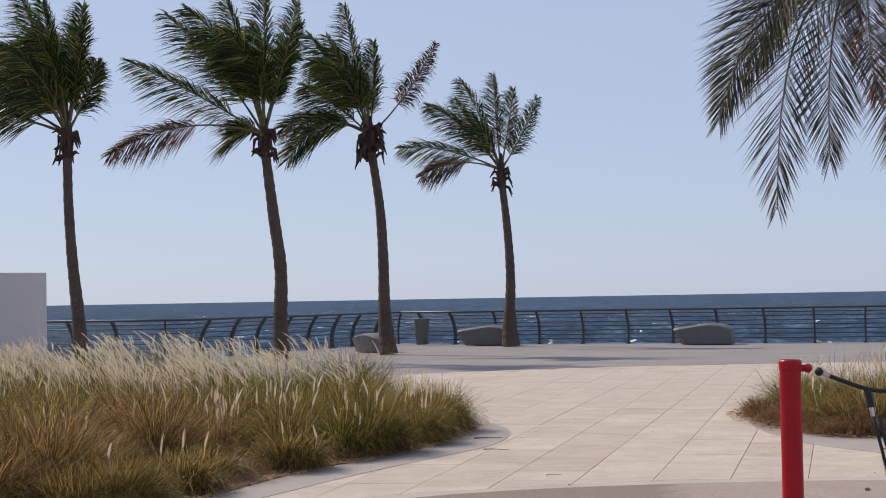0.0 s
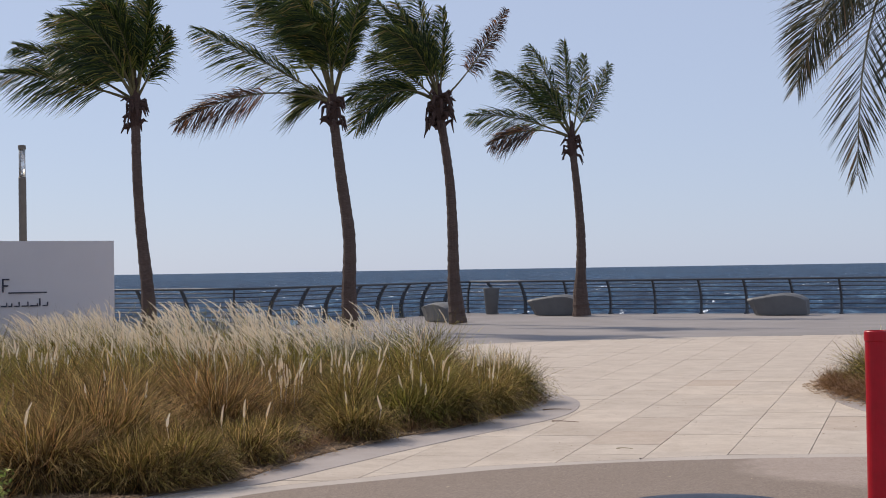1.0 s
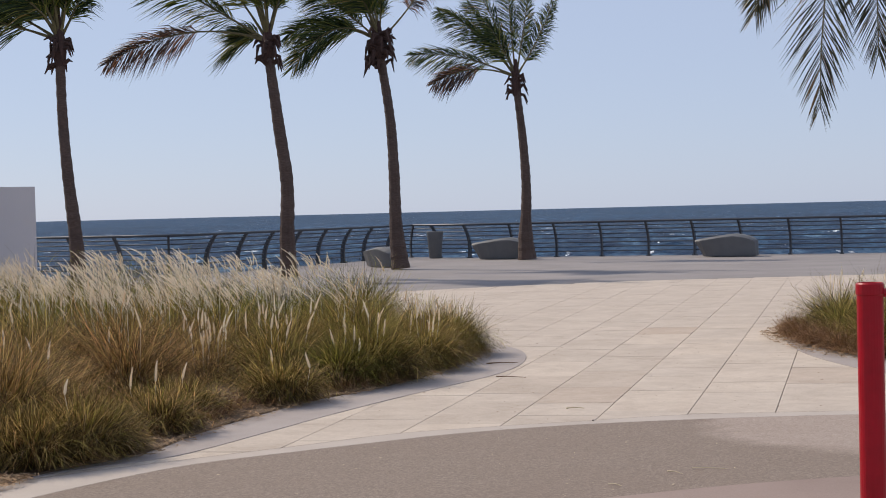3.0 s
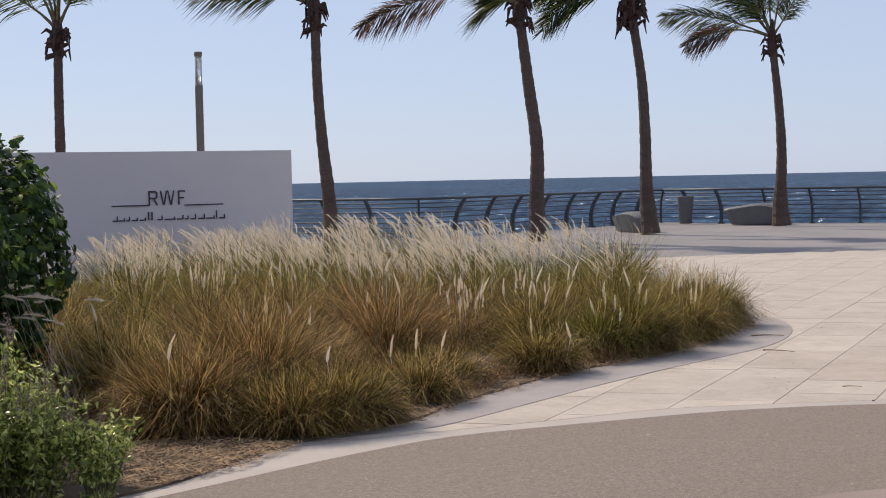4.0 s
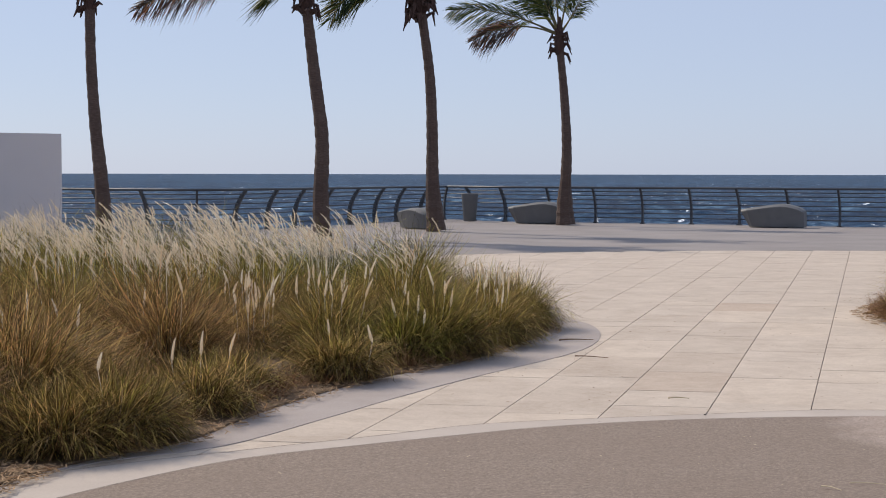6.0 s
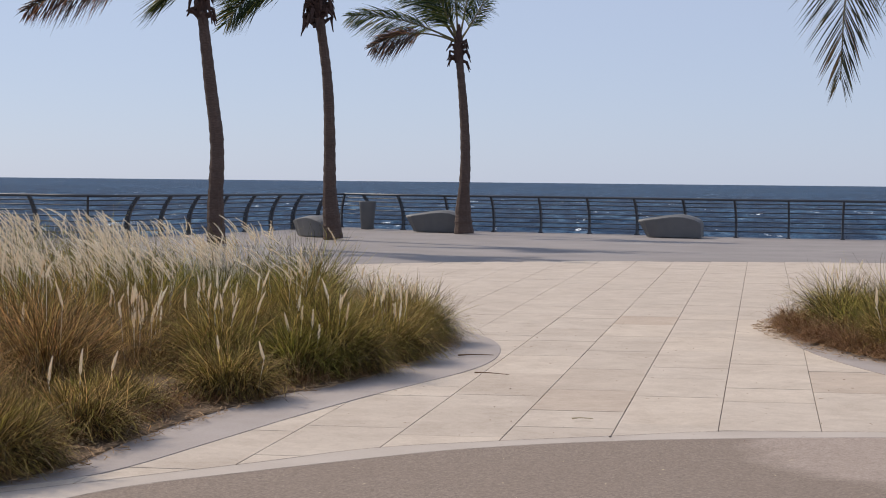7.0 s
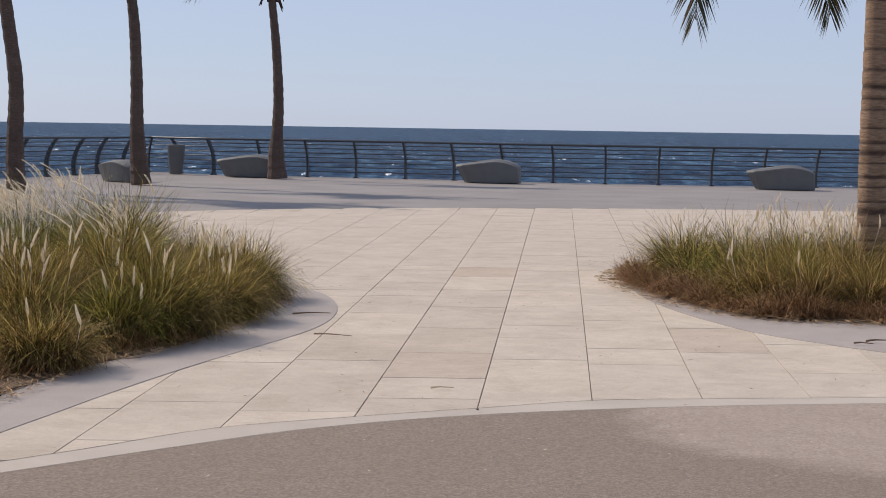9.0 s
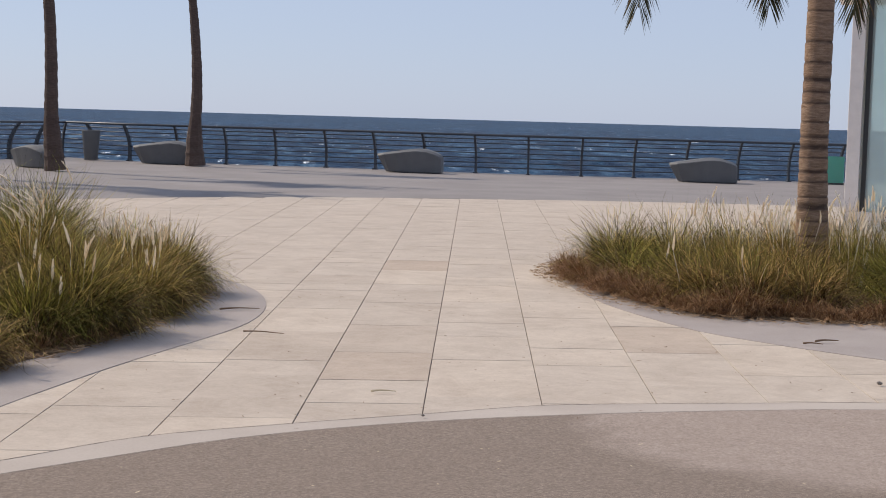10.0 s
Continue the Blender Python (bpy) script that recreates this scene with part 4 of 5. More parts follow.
def clump_blades(rng, centre, radius, height, count, dry, wind, skirt=0.3):
    """Arching blades of one rounded tussock: (n, 5 points, 3) and a dryness each; height is the blades' length."""
    n = count
    a = rng.uniform(0, 2 * np.pi, n)
    tilt = 0.03 + 1.15 * rng.uniform(0, 1, n) ** 0.7
    arch = rng.uniform(0.25, 0.85, n)
    L = height * rng.uniform(0.7, 1.15, n)
    low = rng.uniform(0, 1, n) < skirt                    # the skirt of dead blades round the foot, coloured darker to stand for shade
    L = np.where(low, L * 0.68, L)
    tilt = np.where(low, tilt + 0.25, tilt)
    out = np.stack([np.cos(a), np.sin(a), 0 * a], 1)
    r0 = radius * 0.4 * np.sqrt(rng.uniform(0, 1, n))
    loose = rng.uniform(0, 1, n) < 0.12                 # stray blades that cross the others
    b = np.where(loose, rng.uniform(0, 2 * np.pi, n), a)
    r0 = np.where(loose, radius * 0.7 * np.sqrt(rng.uniform(0, 1, n)), r0)
    base = np.array(centre) + np.stack([np.cos(b), np.sin(b), 0 * b], 1) * (r0 * rng.uniform(-0.3, 1, n))[:, None]
    L = np.where(loose, L * 0.75, L)
    up = np.array([0, 0, 1.0])
    pts = [base]
    ang = tilt * 0.85
    w = np.array(wind) + rng.normal(0, 0.1, 3) * (1, 1, 0)
    tuft = rng.integers(0, 28, n)                       # blades hang together in locks
    lock = rng.normal(0, 0.15, (28, 3))[tuft] * (1, 1, 0.3)
    bend = rng.normal(0, 1, (n, 3))                     # each blade's own sideways curl
    for k, seg in enumerate((0.3, 0.27, 0.23, 0.2)):
        d = out * np.sin(ang)[:, None] + up * np.cos(ang)[:, None] + w * (0.05 + 0.16 * k) + lock * (0.3 + 0.3 * k) + bend * (0.09 + 0.25 * k)
        d /= np.linalg.norm(d, axis=1)[:, None]
        pts.append(pts[-1] + d * (L * seg)[:, None])
        ang = ang + arch * rng.uniform(0.75, 1.25, n)
    P = np.stack(pts, 1)
    P[:, :, 2] = np.maximum(P[:, :, 2], 0.035)
    own = np.clip(dry + rng.normal(0, 0.11, n), 0, 1)
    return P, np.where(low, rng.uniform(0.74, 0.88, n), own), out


def blades_object(name, groups, width, material, label):
    P = np.concatenate([g[0] for g in groups])
    dry = np.concatenate([g[1] for g in groups])
    rng = np.random.default_rng(5)
    n = len(P)
    a = rng.uniform(0, 2 * np.pi, n)
    side = np.stack([np.cos(a), np.sin(a), 0 * a], 1) * (width * rng.uniform(0.7, 1.3, n) / 2)[:, None]
    V = np.empty((n, 9, 3))
    for k, s in enumerate((0.8, 1.0, 0.9, 0.65)):
        V[:, 2 * k], V[:, 2 * k + 1] = P[:, k] - side * s, P[:, k] + side * s
    V[:, 8] = P[:, 4]
    idx = np.arange(n)[:, None] * 9
    quads = np.concatenate([idx + [0, 1, 3, 2], idx + [2, 3, 5, 4], idx + [4, 5, 7, 6]])
    tris = idx + [6, 7, 8]
    me = bpy.data.meshes.new(name)
    me.vertices.add(n * 9)
    me.vertices.foreach_set("co", V.ravel())
    loops = np.concatenate([quads.ravel(), tris.ravel()])
    me.loops.add(len(loops))
    me.loops.foreach_set("vertex_index", loops.astype(np.int32))
    starts = np.concatenate([np.arange(len(quads)) * 4, len(quads) * 4 + np.arange(len(tris)) * 3])
    me.polygons.add(len(starts))
    me.polygons.foreach_set("loop_start", starts.astype(np.int32))
    me.update(calc_edges=True)
    at = me.attributes.new("dry", "FLOAT", "POINT")
    at.data.foreach_set("value", np.repeat(dry, 9).astype(np.float32))
    me.materials.append(material)
    ob = new(name, me)
    return tagged(ob, label, "grass", kind="stuff")


def plumes_object(name, stalks, label, feathery=()):
    """stalks: base, elbow, tip of each flower head's stem; a bristly spindle sits at the end."""
    rng = np.random.default_rng(9)
    n, B, R5 = len(stalks), 110, 5
    base, elbow, tip = (np.array([q[k] for q in stalks]) for k in range(3))
    soft = np.array([k in feathery for k in range(n)])
    d = tip - elbow
    L = np.linalg.norm(d, axis=1)[:, None]
    d = d / L
    u = np.cross(d, (0.3, 1, 0.1))
    u /= np.linalg.norm(u, axis=1)[:, None]
    w = np.cross(d, u)
    r = np.where(soft, rng.uniform(0.005, 0.007, n), rng.uniform(0.009, 0.012, n))[:, None]
    curl = np.stack([np.where(soft, rng.normal(-0.3, 0.12, n), rng.normal(0, 0.12, n)), 0 * r[:, 0], np.where(soft, -0.16, -0.05)], 1) * L
    blocks, faces, at = [], [], 0
    blocks.append(np.stack([base - 0.002 * u, base + 0.002 * u, elbow + 0.002 * u, elbow - 0.002 * u], 1).reshape(-1, 3))
    faces += [tuple(q) for q in (np.arange(n)[:, None] * 4 + [0, 1, 2, 3]).tolist()]
    at = 4 * n
    rings = []                                          # the core, ring by ring, and its point
    for s, k in ((0.0, 0.4), (0.15, 1.0), (0.6, 0.9), (0.92, 0.4)):
        c = elbow + d * L * s + curl * s * s
        for q in range(R5):
            a = 2 * np.pi * q / R5 + s
            rings.append(c + r * k * (np.cos(a) * u + np.sin(a) * w))
    rings.append(elbow + d * L * 1.04 + curl)
    blocks.append(np.stack(rings, 1).reshape(-1, 3))
    form = [(R5 * i + q, R5 * i + (q + 1) % R5, R5 * i + R5 + (q + 1) % R5, R5 * i + R5 + q) for i in range(3) for q in range(R5)] + [(15 + q, 15 + (q + 1) % R5, 20) for q in range(R5)]
    faces += [tuple(at + 21 * i + k for k in f) for i in range(n) for f in form]
    at += 21 * n
    s = rng.uniform(0.01, 0.98, (n, B))[:, :, None]     # bristles that stand off the head
    a = rng.uniform(0, 2 * np.pi, (n, B))[:, :, None]
    c = elbow[:, None] + d[:, None] * L[:, None] * s + curl[:, None] * s * s
    o = np.cos(a) * u[:, None] + np.sin(a) * w[:, None]
    long = rng.uniform(0.014, 0.027, (n, B))[:, :, None] * np.where(soft, 1.45, 1.0)[:, None, None] * np.clip(1.25 - 0.7 * s, 0.5, 1)
    e = c + (o * 0.75 + d[:, None] * 0.7) * long
    wide = np.cross(o, d[:, None]) * 0.002
    blocks.append(np.stack([c - wide, c + wide, e], 2).reshape(-1, 3))
    faces += [tuple(q) for q in (at + np.arange(n * B)[:, None] * 3 + [0, 1, 2]).tolist()]
    ob = mesh_ob(name, np.concatenate(blocks).tolist(), faces, M_PLUME)
    return tagged(ob, label, "grass", kind="stuff")


WIND = (-0.2, -0.03, 0.0)


def plant_bed(limit, poly, spacing, seed, kinds, name, labels, inset=(0.42, 0.58), brim=0.9):
    """Tussocks along the limit line, then on a jittered grid behind it; kinds(x, y, rng) gives each one's make."""
    rng = np.random.default_rng(seed)
    groups, stalks, spots, soft = [], [], [], set()
    p = catmull(limit, 0.05)
    tan = np.gradient(p, axis=0)
    tan /= np.linalg.norm(tan, axis=1)[:, None]
    s = np.r_[0, np.cumsum(np.linalg.norm(np.diff(p, axis=0), axis=1))]
    at = 0.2
    while at < s[-1]:
        i = int(np.searchsorted(s, at))
        off = rng.uniform(*inset)
        spots.append((p[i][0] - tan[i][1] * off, p[i][1] + tan[i][0] * off))
        at += spacing * rng.uniform(0.75, 1.2)
    edge_row = len(spots)
    xs, ys = [q[0] for q in poly], [q[1] for q in poly]
    for gy in np.arange(min(ys), max(ys), spacing * 0.87):
        for gx in np.arange(min(xs), max(xs), spacing):
            x, y = gx + rng.uniform(-0.35, 0.35) * spacing, gy + rng.uniform(-0.35, 0.35) * spacing
            if inside(poly, x, y) and min((x - q[0]) ** 2 + (y - q[1]) ** 2 for q in spots[:edge_row]) > (0.75 * spacing) ** 2:
                spots.append((x, y))
    for number, (x, y) in enumerate(spots):
        radius, height, count, dry, heads = kinds(x, y, rng)
        if number < edge_row:                           # lower towards the edge
            height *= brim * rng.uniform(0.85, 1.15)
            count *= 1.5
        else:
            count *= 0.74
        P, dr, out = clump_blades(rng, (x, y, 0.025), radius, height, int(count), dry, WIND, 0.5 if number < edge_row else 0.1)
        groups.append((P, dr))
        far = y > 15.6 and x < -2.5
        for _ in range(int(heads)):
            a, t = rng.uniform(0, 2 * np.pi), rng.uniform(0.0, 0.3)
            o = np.array([np.cos(a) * np.sin(t), np.sin(a) * np.sin(t), np.cos(t)])
            base = np.array((x, y, 0.05)) + np.array((np.cos(a), np.sin(a), 0)) * rng.uniform(0.02, 0.25)
            elbow = base + o * height * (rng.uniform(0.52, 0.78) if far else rng.uniform(0.5, 0.82))
            aim = o * 0.5 + np.array((rng.normal(-0.3, 0.32) if far else rng.normal(0.05, 0.15), 0.0, 0.6))
            tip = elbow + aim * (rng.uniform(0.13, 0.22) if far else rng.uniform(0.10, 0.17))
            if far:
                soft.add(len(stalks))
            stalks.append((base, elbow, tip))
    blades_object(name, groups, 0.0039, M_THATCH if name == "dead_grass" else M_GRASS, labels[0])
    if stalks:
        plumes_object("grass_plumes", stalks, labels[1], soft)


LIMIT_L = [(-4.0, 9.0), (-3.45, 9.1), (-2.95, 9.2), (-2.65, 9.5), (-2.5, 9.95), (-2.48, 10.6), (-2.38, 11.6), (-2.0, 13.0), (-1.47, 14.0), (-1.3, 15.3), (-1.15, 16.6), (-1.2, 17.3), (-1.75, 18.3)]
GRASS_L = [(-3.4, 9.7), (-3.0, 9.9), (-2.9, 11.0), (-2.8, 12.0), (-2.5, 13.2), (-1.95, 14.3), (-1.8, 15.5), (-1.7, 17.0), (-2.2, 18.3), (-4.0, 20.4), (-6.0, 22.3), (-8.5, 24.2), (-11.5, 23.0), (-9.5, 17.5), (-7.0, 12.5), (-5.2, 10.0), (-4.2, 9.5)]


def left_kinds(x, y, rng):
    """Radius, blade length, blades, dryness and plumes: low straw tussocks in front, taller greener ones behind, a rusty stretch between."""
    patch = noise.noise(Vector((x * 0.5, y * 0.4, 0.3))) * 0.7 + rng.normal(0, 0.1)
    size = rng.uniform(0.66, 1.28)
    rust = math.exp(-((x + 4.5) / 1.6) ** 2 - ((y - 13.7) / 2.3) ** 2)
    if y < 11.0 - 0.15 * (x + 3):
        return 0.66, 0.80 * max(0.8, size), 7600, np.clip(0.38 + 0.4 * patch, 0.15, 0.58), rng.integers(0, 2)
    if x > -3.0 and y > 13.2:
        return 0.62, 0.9 * max(0.85, size), 5200, np.clip(0.24 + 0.4 * patch, 0.04, 0.5), rng.integers(4, 11)
    if y < 13.6 - 0.15 * (x + 3):
        return 0.64, 0.84 * size, 4400, np.clip(0.32 + 0.45 * patch + 0.3 * rust, 0.06, 0.64), rng.integers(0, 3)
    if y < 16.5:
        return 0.58, 0.96 * size, 2200, np.clip(0.24 + 0.45 * patch + 0.4 * rust, 0.04, 0.64), rng.integers(5, 13)
    return 0.58, 1.02 * size, 1250, np.clip(0.16 + 0.35 * patch, 0.0, 0.45), rng.integers(19, 28)


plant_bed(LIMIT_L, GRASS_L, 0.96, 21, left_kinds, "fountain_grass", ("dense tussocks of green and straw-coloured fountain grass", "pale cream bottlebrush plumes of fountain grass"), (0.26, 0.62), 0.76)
arc = np.random.default_rng(27)
bowed = []
for _ in range(24):
    foot = np.array((-5.0 + arc.normal(0, 0.16), 10.0 + arc.normal(0, 0.2), 0.05))
    top = foot + (arc.uniform(-0.55, -0.1), arc.normal(0, 0.1), arc.uniform(0.55, 0.9))
    bowed.append((foot, top, top + (arc.uniform(-0.2, -0.1), 0.0, arc.uniform(-0.02, 0.07))))
plumes_object("grass_plumes", bowed, "white arching plumes of grass beside the shrub", set(range(24)))
LIMIT_R = [(3.0, 21.2), (2.3, 20.0), (2.22, 19.0), (2.35, 17.9), (2.6, 16.8), (3.0, 16.25), (3.5, 16.05), (4.2, 15.95), (5.2, 15.7), (6.5, 14.9), (9.5, 13.8)]
GRASS_R = [(2.85, 20.0), (2.8, 18.5), (3.0, 17.5), (3.3, 16.8), (4.2, 16.5), (5.2, 16.2), (6.5, 15.4), (9.5, 14.3), (14, 13), (14, 20.8), (7, 21.5), (4.2, 21.0)]


def right_kinds(x, y, rng):
    size = rng.uniform(0.85, 1.15)
    if x > 8:
        return 0.5, 0.6, 200, 0.4, 2
    patch = noise.noise(Vector((x * 0.9, y * 0.7, 2)))
    if y > 18.0:
        return 0.5, 0.80 * size, 800, np.clip(0.3 + 0.4 * patch, 0.1, 0.6), rng.integers(0, 3) if x < 3.6 else rng.integers(4, 10)
    return 0.6, 0.74 * size, 1900 if x < 6.2 else 450, np.clip(0.26 + 0.45 * patch, 0.06, 0.55), rng.integers(0, 2)


def thatch_kinds(x, y, rng):
    """Short dead blades round the foot of the tussocks."""
    return (0.4, 0.27 * rng.uniform(0.6, 1.4), 620, 0.64, 0) if x > 0 else (0.5, 0.22 * rng.uniform(0.7, 1.3), 160, 0.66, 0)


plant_bed(LIMIT_R, GRASS_R, 0.68, 22, right_kinds, "fountain_grass", ("low tussocks of green fountain grass with brown bases", "pale plumes above the low grass"))
plant_bed([(x - 0.04, y - 0.14) for x, y in LIMIT_R[1:9]], [(0, -50), (0.1, -50), (0.1, -49.9)], 0.2, 23, thatch_kinds, "dead_grass", ("short rust-brown dead grass at the bed edge", ""), (0.04, 0.2))
plant_bed(LIMIT_L[3:12], [(0, -50), (0.1, -50), (0.1, -49.9)], 0.26, 24, thatch_kinds, "dead_grass", ("short straw-brown dead grass at the bed edge", ""), (0.25, 0.45))


# ---------------------------------------------------------------- shrub and herbs
LEAF = [(-0.5, 0.0), (-0.12, 0.5), (0.5, 0.0), (-0.12, -0.5)]
LOBED = [(-0.42, 0.0), (-0.5, 0.22), (-0.22, 0.5), (-0.08, 0.3), (0.14, 0.46), (0.2, 0.2), (0.52, 0.0), (0.2, -0.2), (0.14, -0.46), (-0.08, -0.3), (-0.22, -0.5), (-0.5, -0.22)]


def leaf_cloud(name, material, centres, normals, sizes, rng, parent=None, label="", fold=0.25, ratio=0.55, shape=LEAF):
    """Leaves of one outline, folded along the midrib, one at each centre, facing about along its normal."""
    c, s = np.asarray(centres, float), np.asarray(sizes, float)[:, None]
    n = np.asarray(normals, float) + rng.normal(0, 0.45, c.shape)
    n /= np.linalg.norm(n, axis=1)[:, None]
    d = np.cross(n, rng.normal(0, 1, c.shape))
    d = d / np.linalg.norm(d, axis=1)[:, None] + (0, 0, -0.5)
    d /= np.linalg.norm(d, axis=1)[:, None]
    w = np.cross(n, d)
    w /= np.linalg.norm(w, axis=1)[:, None]
    rim = [c + d * s * a + w * s * ratio * b - n * s * fold * 0.6 * abs(b) for a, b in shape]
    k = len(shape)
    V = np.stack(rim + [c + n * s * 0.04], 1).reshape(-1, 3)
    F = [(i * (k + 1) + q, i * (k + 1) + (q + 1) % k, i * (k + 1) + k) for i in range(len(c)) for q in range(k)]
    return mesh_ob(name, V.tolist(), F, material, parent, label)


def build_shrub():
    rng = np.random.default_rng(31)
    thing = tagged(new("shrub"), "dense dark green broad-leaved shrub beside the grass", "shrub")
    lobes = [((-5.65, 8.6, 1.2), (0.92, 0.8, 0.98)), ((-6.05, 10.5, 1.12), (0.62, 0.7, 0.86)), ((-7.2, 9.3, 1.35), (1.0, 0.9, 1.0)), ((-5.8, 8.8, 0.55), (0.75, 0.6, 0.55)), ((-6.5, 9.9, 0.9), (0.9, 0.8, 0.85)), ((-6.35, 10.3, 1.7), (0.4, 0.4, 0.38))]
    C, N, S = [], [], []
    for (cx, cy, cz), (ax, ay, az) in lobes:
        n = int(6200 * ax * az)
        d = rng.normal(0, 1, (n, 3))
        d /= np.linalg.norm(d, axis=1)[:, None]
        r = 1.04 - 0.36 * rng.uniform(0, 1, n) ** 1.5 + 0.13 * np.sin(6 * d[:, 0] + 5 * d[:, 2]) * np.cos(7 * d[:, 1])
        p = np.array((cx, cy, cz)) + d * (r[:, None] * (ax, ay, az))
        ok = p[:, 2] > 0.12
        C.append(p[ok]); N.append(d[ok] + (0, 0, 0.35)); S.append(rng.uniform(0.05, 0.115, ok.sum()))
    leaf_cloud("leaves", M_SHRUB, np.concatenate(C), np.concatenate(N), np.concatenate(S), rng, thing, ratio=0.85, shape=LOBED)
    for k in range(14):
        a = rng.uniform(0, 2 * np.pi)
        base = np.array((-6.4 + rng.uniform(-0.5, 0.5), 9.5 + rng.uniform(-0.5, 0.5), 0.02))
        tip = base + (np.cos(a) * 0.45 - 0.1, np.sin(a) * 0.35, rng.uniform(0.7, 1.3))
        v, f = sweep(catmull([base, (base + tip) / 2 + rng.normal(0, 0.1, 3), tip], 0.12), 0.016, 6)
        mesh_ob("branch", v, f, M_TWIG, thing)


build_shrub()


def build_herb(x, y, height, spread, seed, count, flowers, label):
    """An upright leafy herb: stems from one root with pairs of leaves and flower spikes."""
    rng = np.random.default_rng(seed)
    thing = tagged(new("herb_bush"), label, "herb", "herbs by the path")
    C, N, S = [], [], []
    for k in range(count):
        a, t = rng.uniform(0, 2 * np.pi), np.sqrt(rng.uniform(0, 1))
        top = np.array((np.cos(a) * spread * t, np.sin(a) * spread * t, height * (1.05 - 0.35 * t) * rng.uniform(0.62, 1.08)))
        base = np.array((np.cos(a) * spread * t * 0.35, np.sin(a) * spread * t * 0.35, 0.03))
        path = catmull([base, base + (top - base) * 0.5 + rng.normal(0, 0.02, 3) + (0, 0, 0.05), top], 0.07)
        v, f = sweep(path, np.linspace(0.006, 0.0025, len(path)), 4)
        mesh_ob("stem", v, f, M_STEM, thing)
        for s in np.arange(0.15, 1.0, 0.05):
            q = path[min(len(path) - 1, int(s * len(path)))]
            for _ in range(4):
                b = rng.uniform(0, 2 * np.pi)
                o = np.array((np.cos(b), np.sin(b), 0.1))
                C.append(q + o * rng.uniform(0.015, 0.06) + (0, 0, rng.normal(0, 0.015)))
                N.append(o * 0.5 + (0, 0, 0.8))
                S.append(rng.uniform(0.022, 0.055))
        if rng.uniform() < flowers:
            FV, FF = [], []
            hgt = rng.uniform(0.07, 0.16)
            for s in np.arange(0, hgt, 0.012):
                for q in range(5):
                    b = rng.uniform(0, 2 * np.pi)
                    c = top + (0.008 * np.cos(b), 0.008 * np.sin(b), s)
                    k2 = len(FV)
                    FV += [c, c + (0.008 * np.cos(b + 1.2), 0.008 * np.sin(b + 1.2), 0.003), c + (0.007 * np.cos(b), 0.007 * np.sin(b), 0.010)]
                    FF.append((k2, k2 + 1, k2 + 2))
            mesh_ob("flower_spike", FV, FF, M_HERB_FLOWER, thing, "faded lilac flower spike")
    cloud = leaf_cloud("leaves", M_HERB, np.array(C), np.array(N), np.array(S), rng, thing, ratio=0.42)
    cloud["kind"] = "stuff"
    thing.location = (x, y, 0.02)


for hx, hy, hh, hs, seed, stems, fl, lab in (
        (-3.74, 7.35, 0.80, 0.34, 41, 60, 0.35, "leafy green herb bush with faded flower spikes"), (-4.42, 7.05, 0.52, 0.36, 42, 52, 0.35, "leafy green herb bush with a few flower spikes"),
        (-3.55, 7.32, 0.62, 0.22, 43, 30, 0.25, "small leafy herb bush near the path edge"), (-3.28, 7.45, 0.5, 0.19, 44, 26, 0.1, "small leafy herb bush near the path edge"),
        (-3.72, 6.85, 0.58, 0.28, 46, 34, 0.1, "low leafy herb bush at the path edge"), (-4.2, 6.55, 0.55, 0.3, 45, 32, 0.0, "low pale green herb at the path edge"), (-3.82, 7.55, 0.7, 0.26, 48, 34, 0.3, "leafy green herb bush with faded flower spikes"), (-4.1, 6.95, 0.58, 0.28, 49, 36, 0.1, "low leafy herb bush at the path edge"), (-4.75, 7.5, 0.6, 0.3, 47, 36, 0.2, "leafy green herb bush beside the shrub")):
    build_herb(hx, hy, hh, hs, seed, stems, fl, lab)

# ---------------------------------------------------------------- litter, twigs, stones
def scatter_litter(name, poly, count, seed, size, material, label, z):
    rng = np.random.default_rng(seed)
    V, F = [], []
    xs, ys = [p[0] for p in poly], [p[1] for p in poly]
    while len(F) < count:
        x, y = rng.uniform(min(xs), max(xs)), rng.uniform(min(ys), max(ys))
        if not inside(poly, x, y):
            continue
        a, L, w = rng.uniform(0, np.pi), rng.uniform(0.2, 1) * size, rng.uniform(0.0012, 0.0035)
        d, o = np.array((np.cos(a), np.sin(a), 0)), np.array((-np.sin(a), np.cos(a), 0))
        c = np.array((x, y, z + rng.uniform(0, min(0.02, size * 0.3))))
        k = len(V)
        lift = min(0.02, 0.25 * size)
        V += [c - d * L - o * w, c - d * L + o * w, c + d * L + o * w + (0, 0, rng.uniform(0, lift)), c + d * L - o * w + (0, 0, rng.uniform(0, lift))]
        F.append((k, k + 1, k + 2, k + 3))
    return tagged(mesh_ob(name, V, F, material), label, "litter", kind="stuff")


def band(curve, inner, outer):
    """A ring along a bed's edge, from inner to outer metres off the curve."""
    p = catmull(curve, 0.3)
    t = np.gradient(p, axis=0)
    t /= np.linalg.norm(t, axis=1)[:, None]
    n = np.stack([t[:, 1], -t[:, 0]], 1)
    return [tuple(q) for q in p + n * outer] + [tuple(q) for q in (p + n * inner)[::-1]]


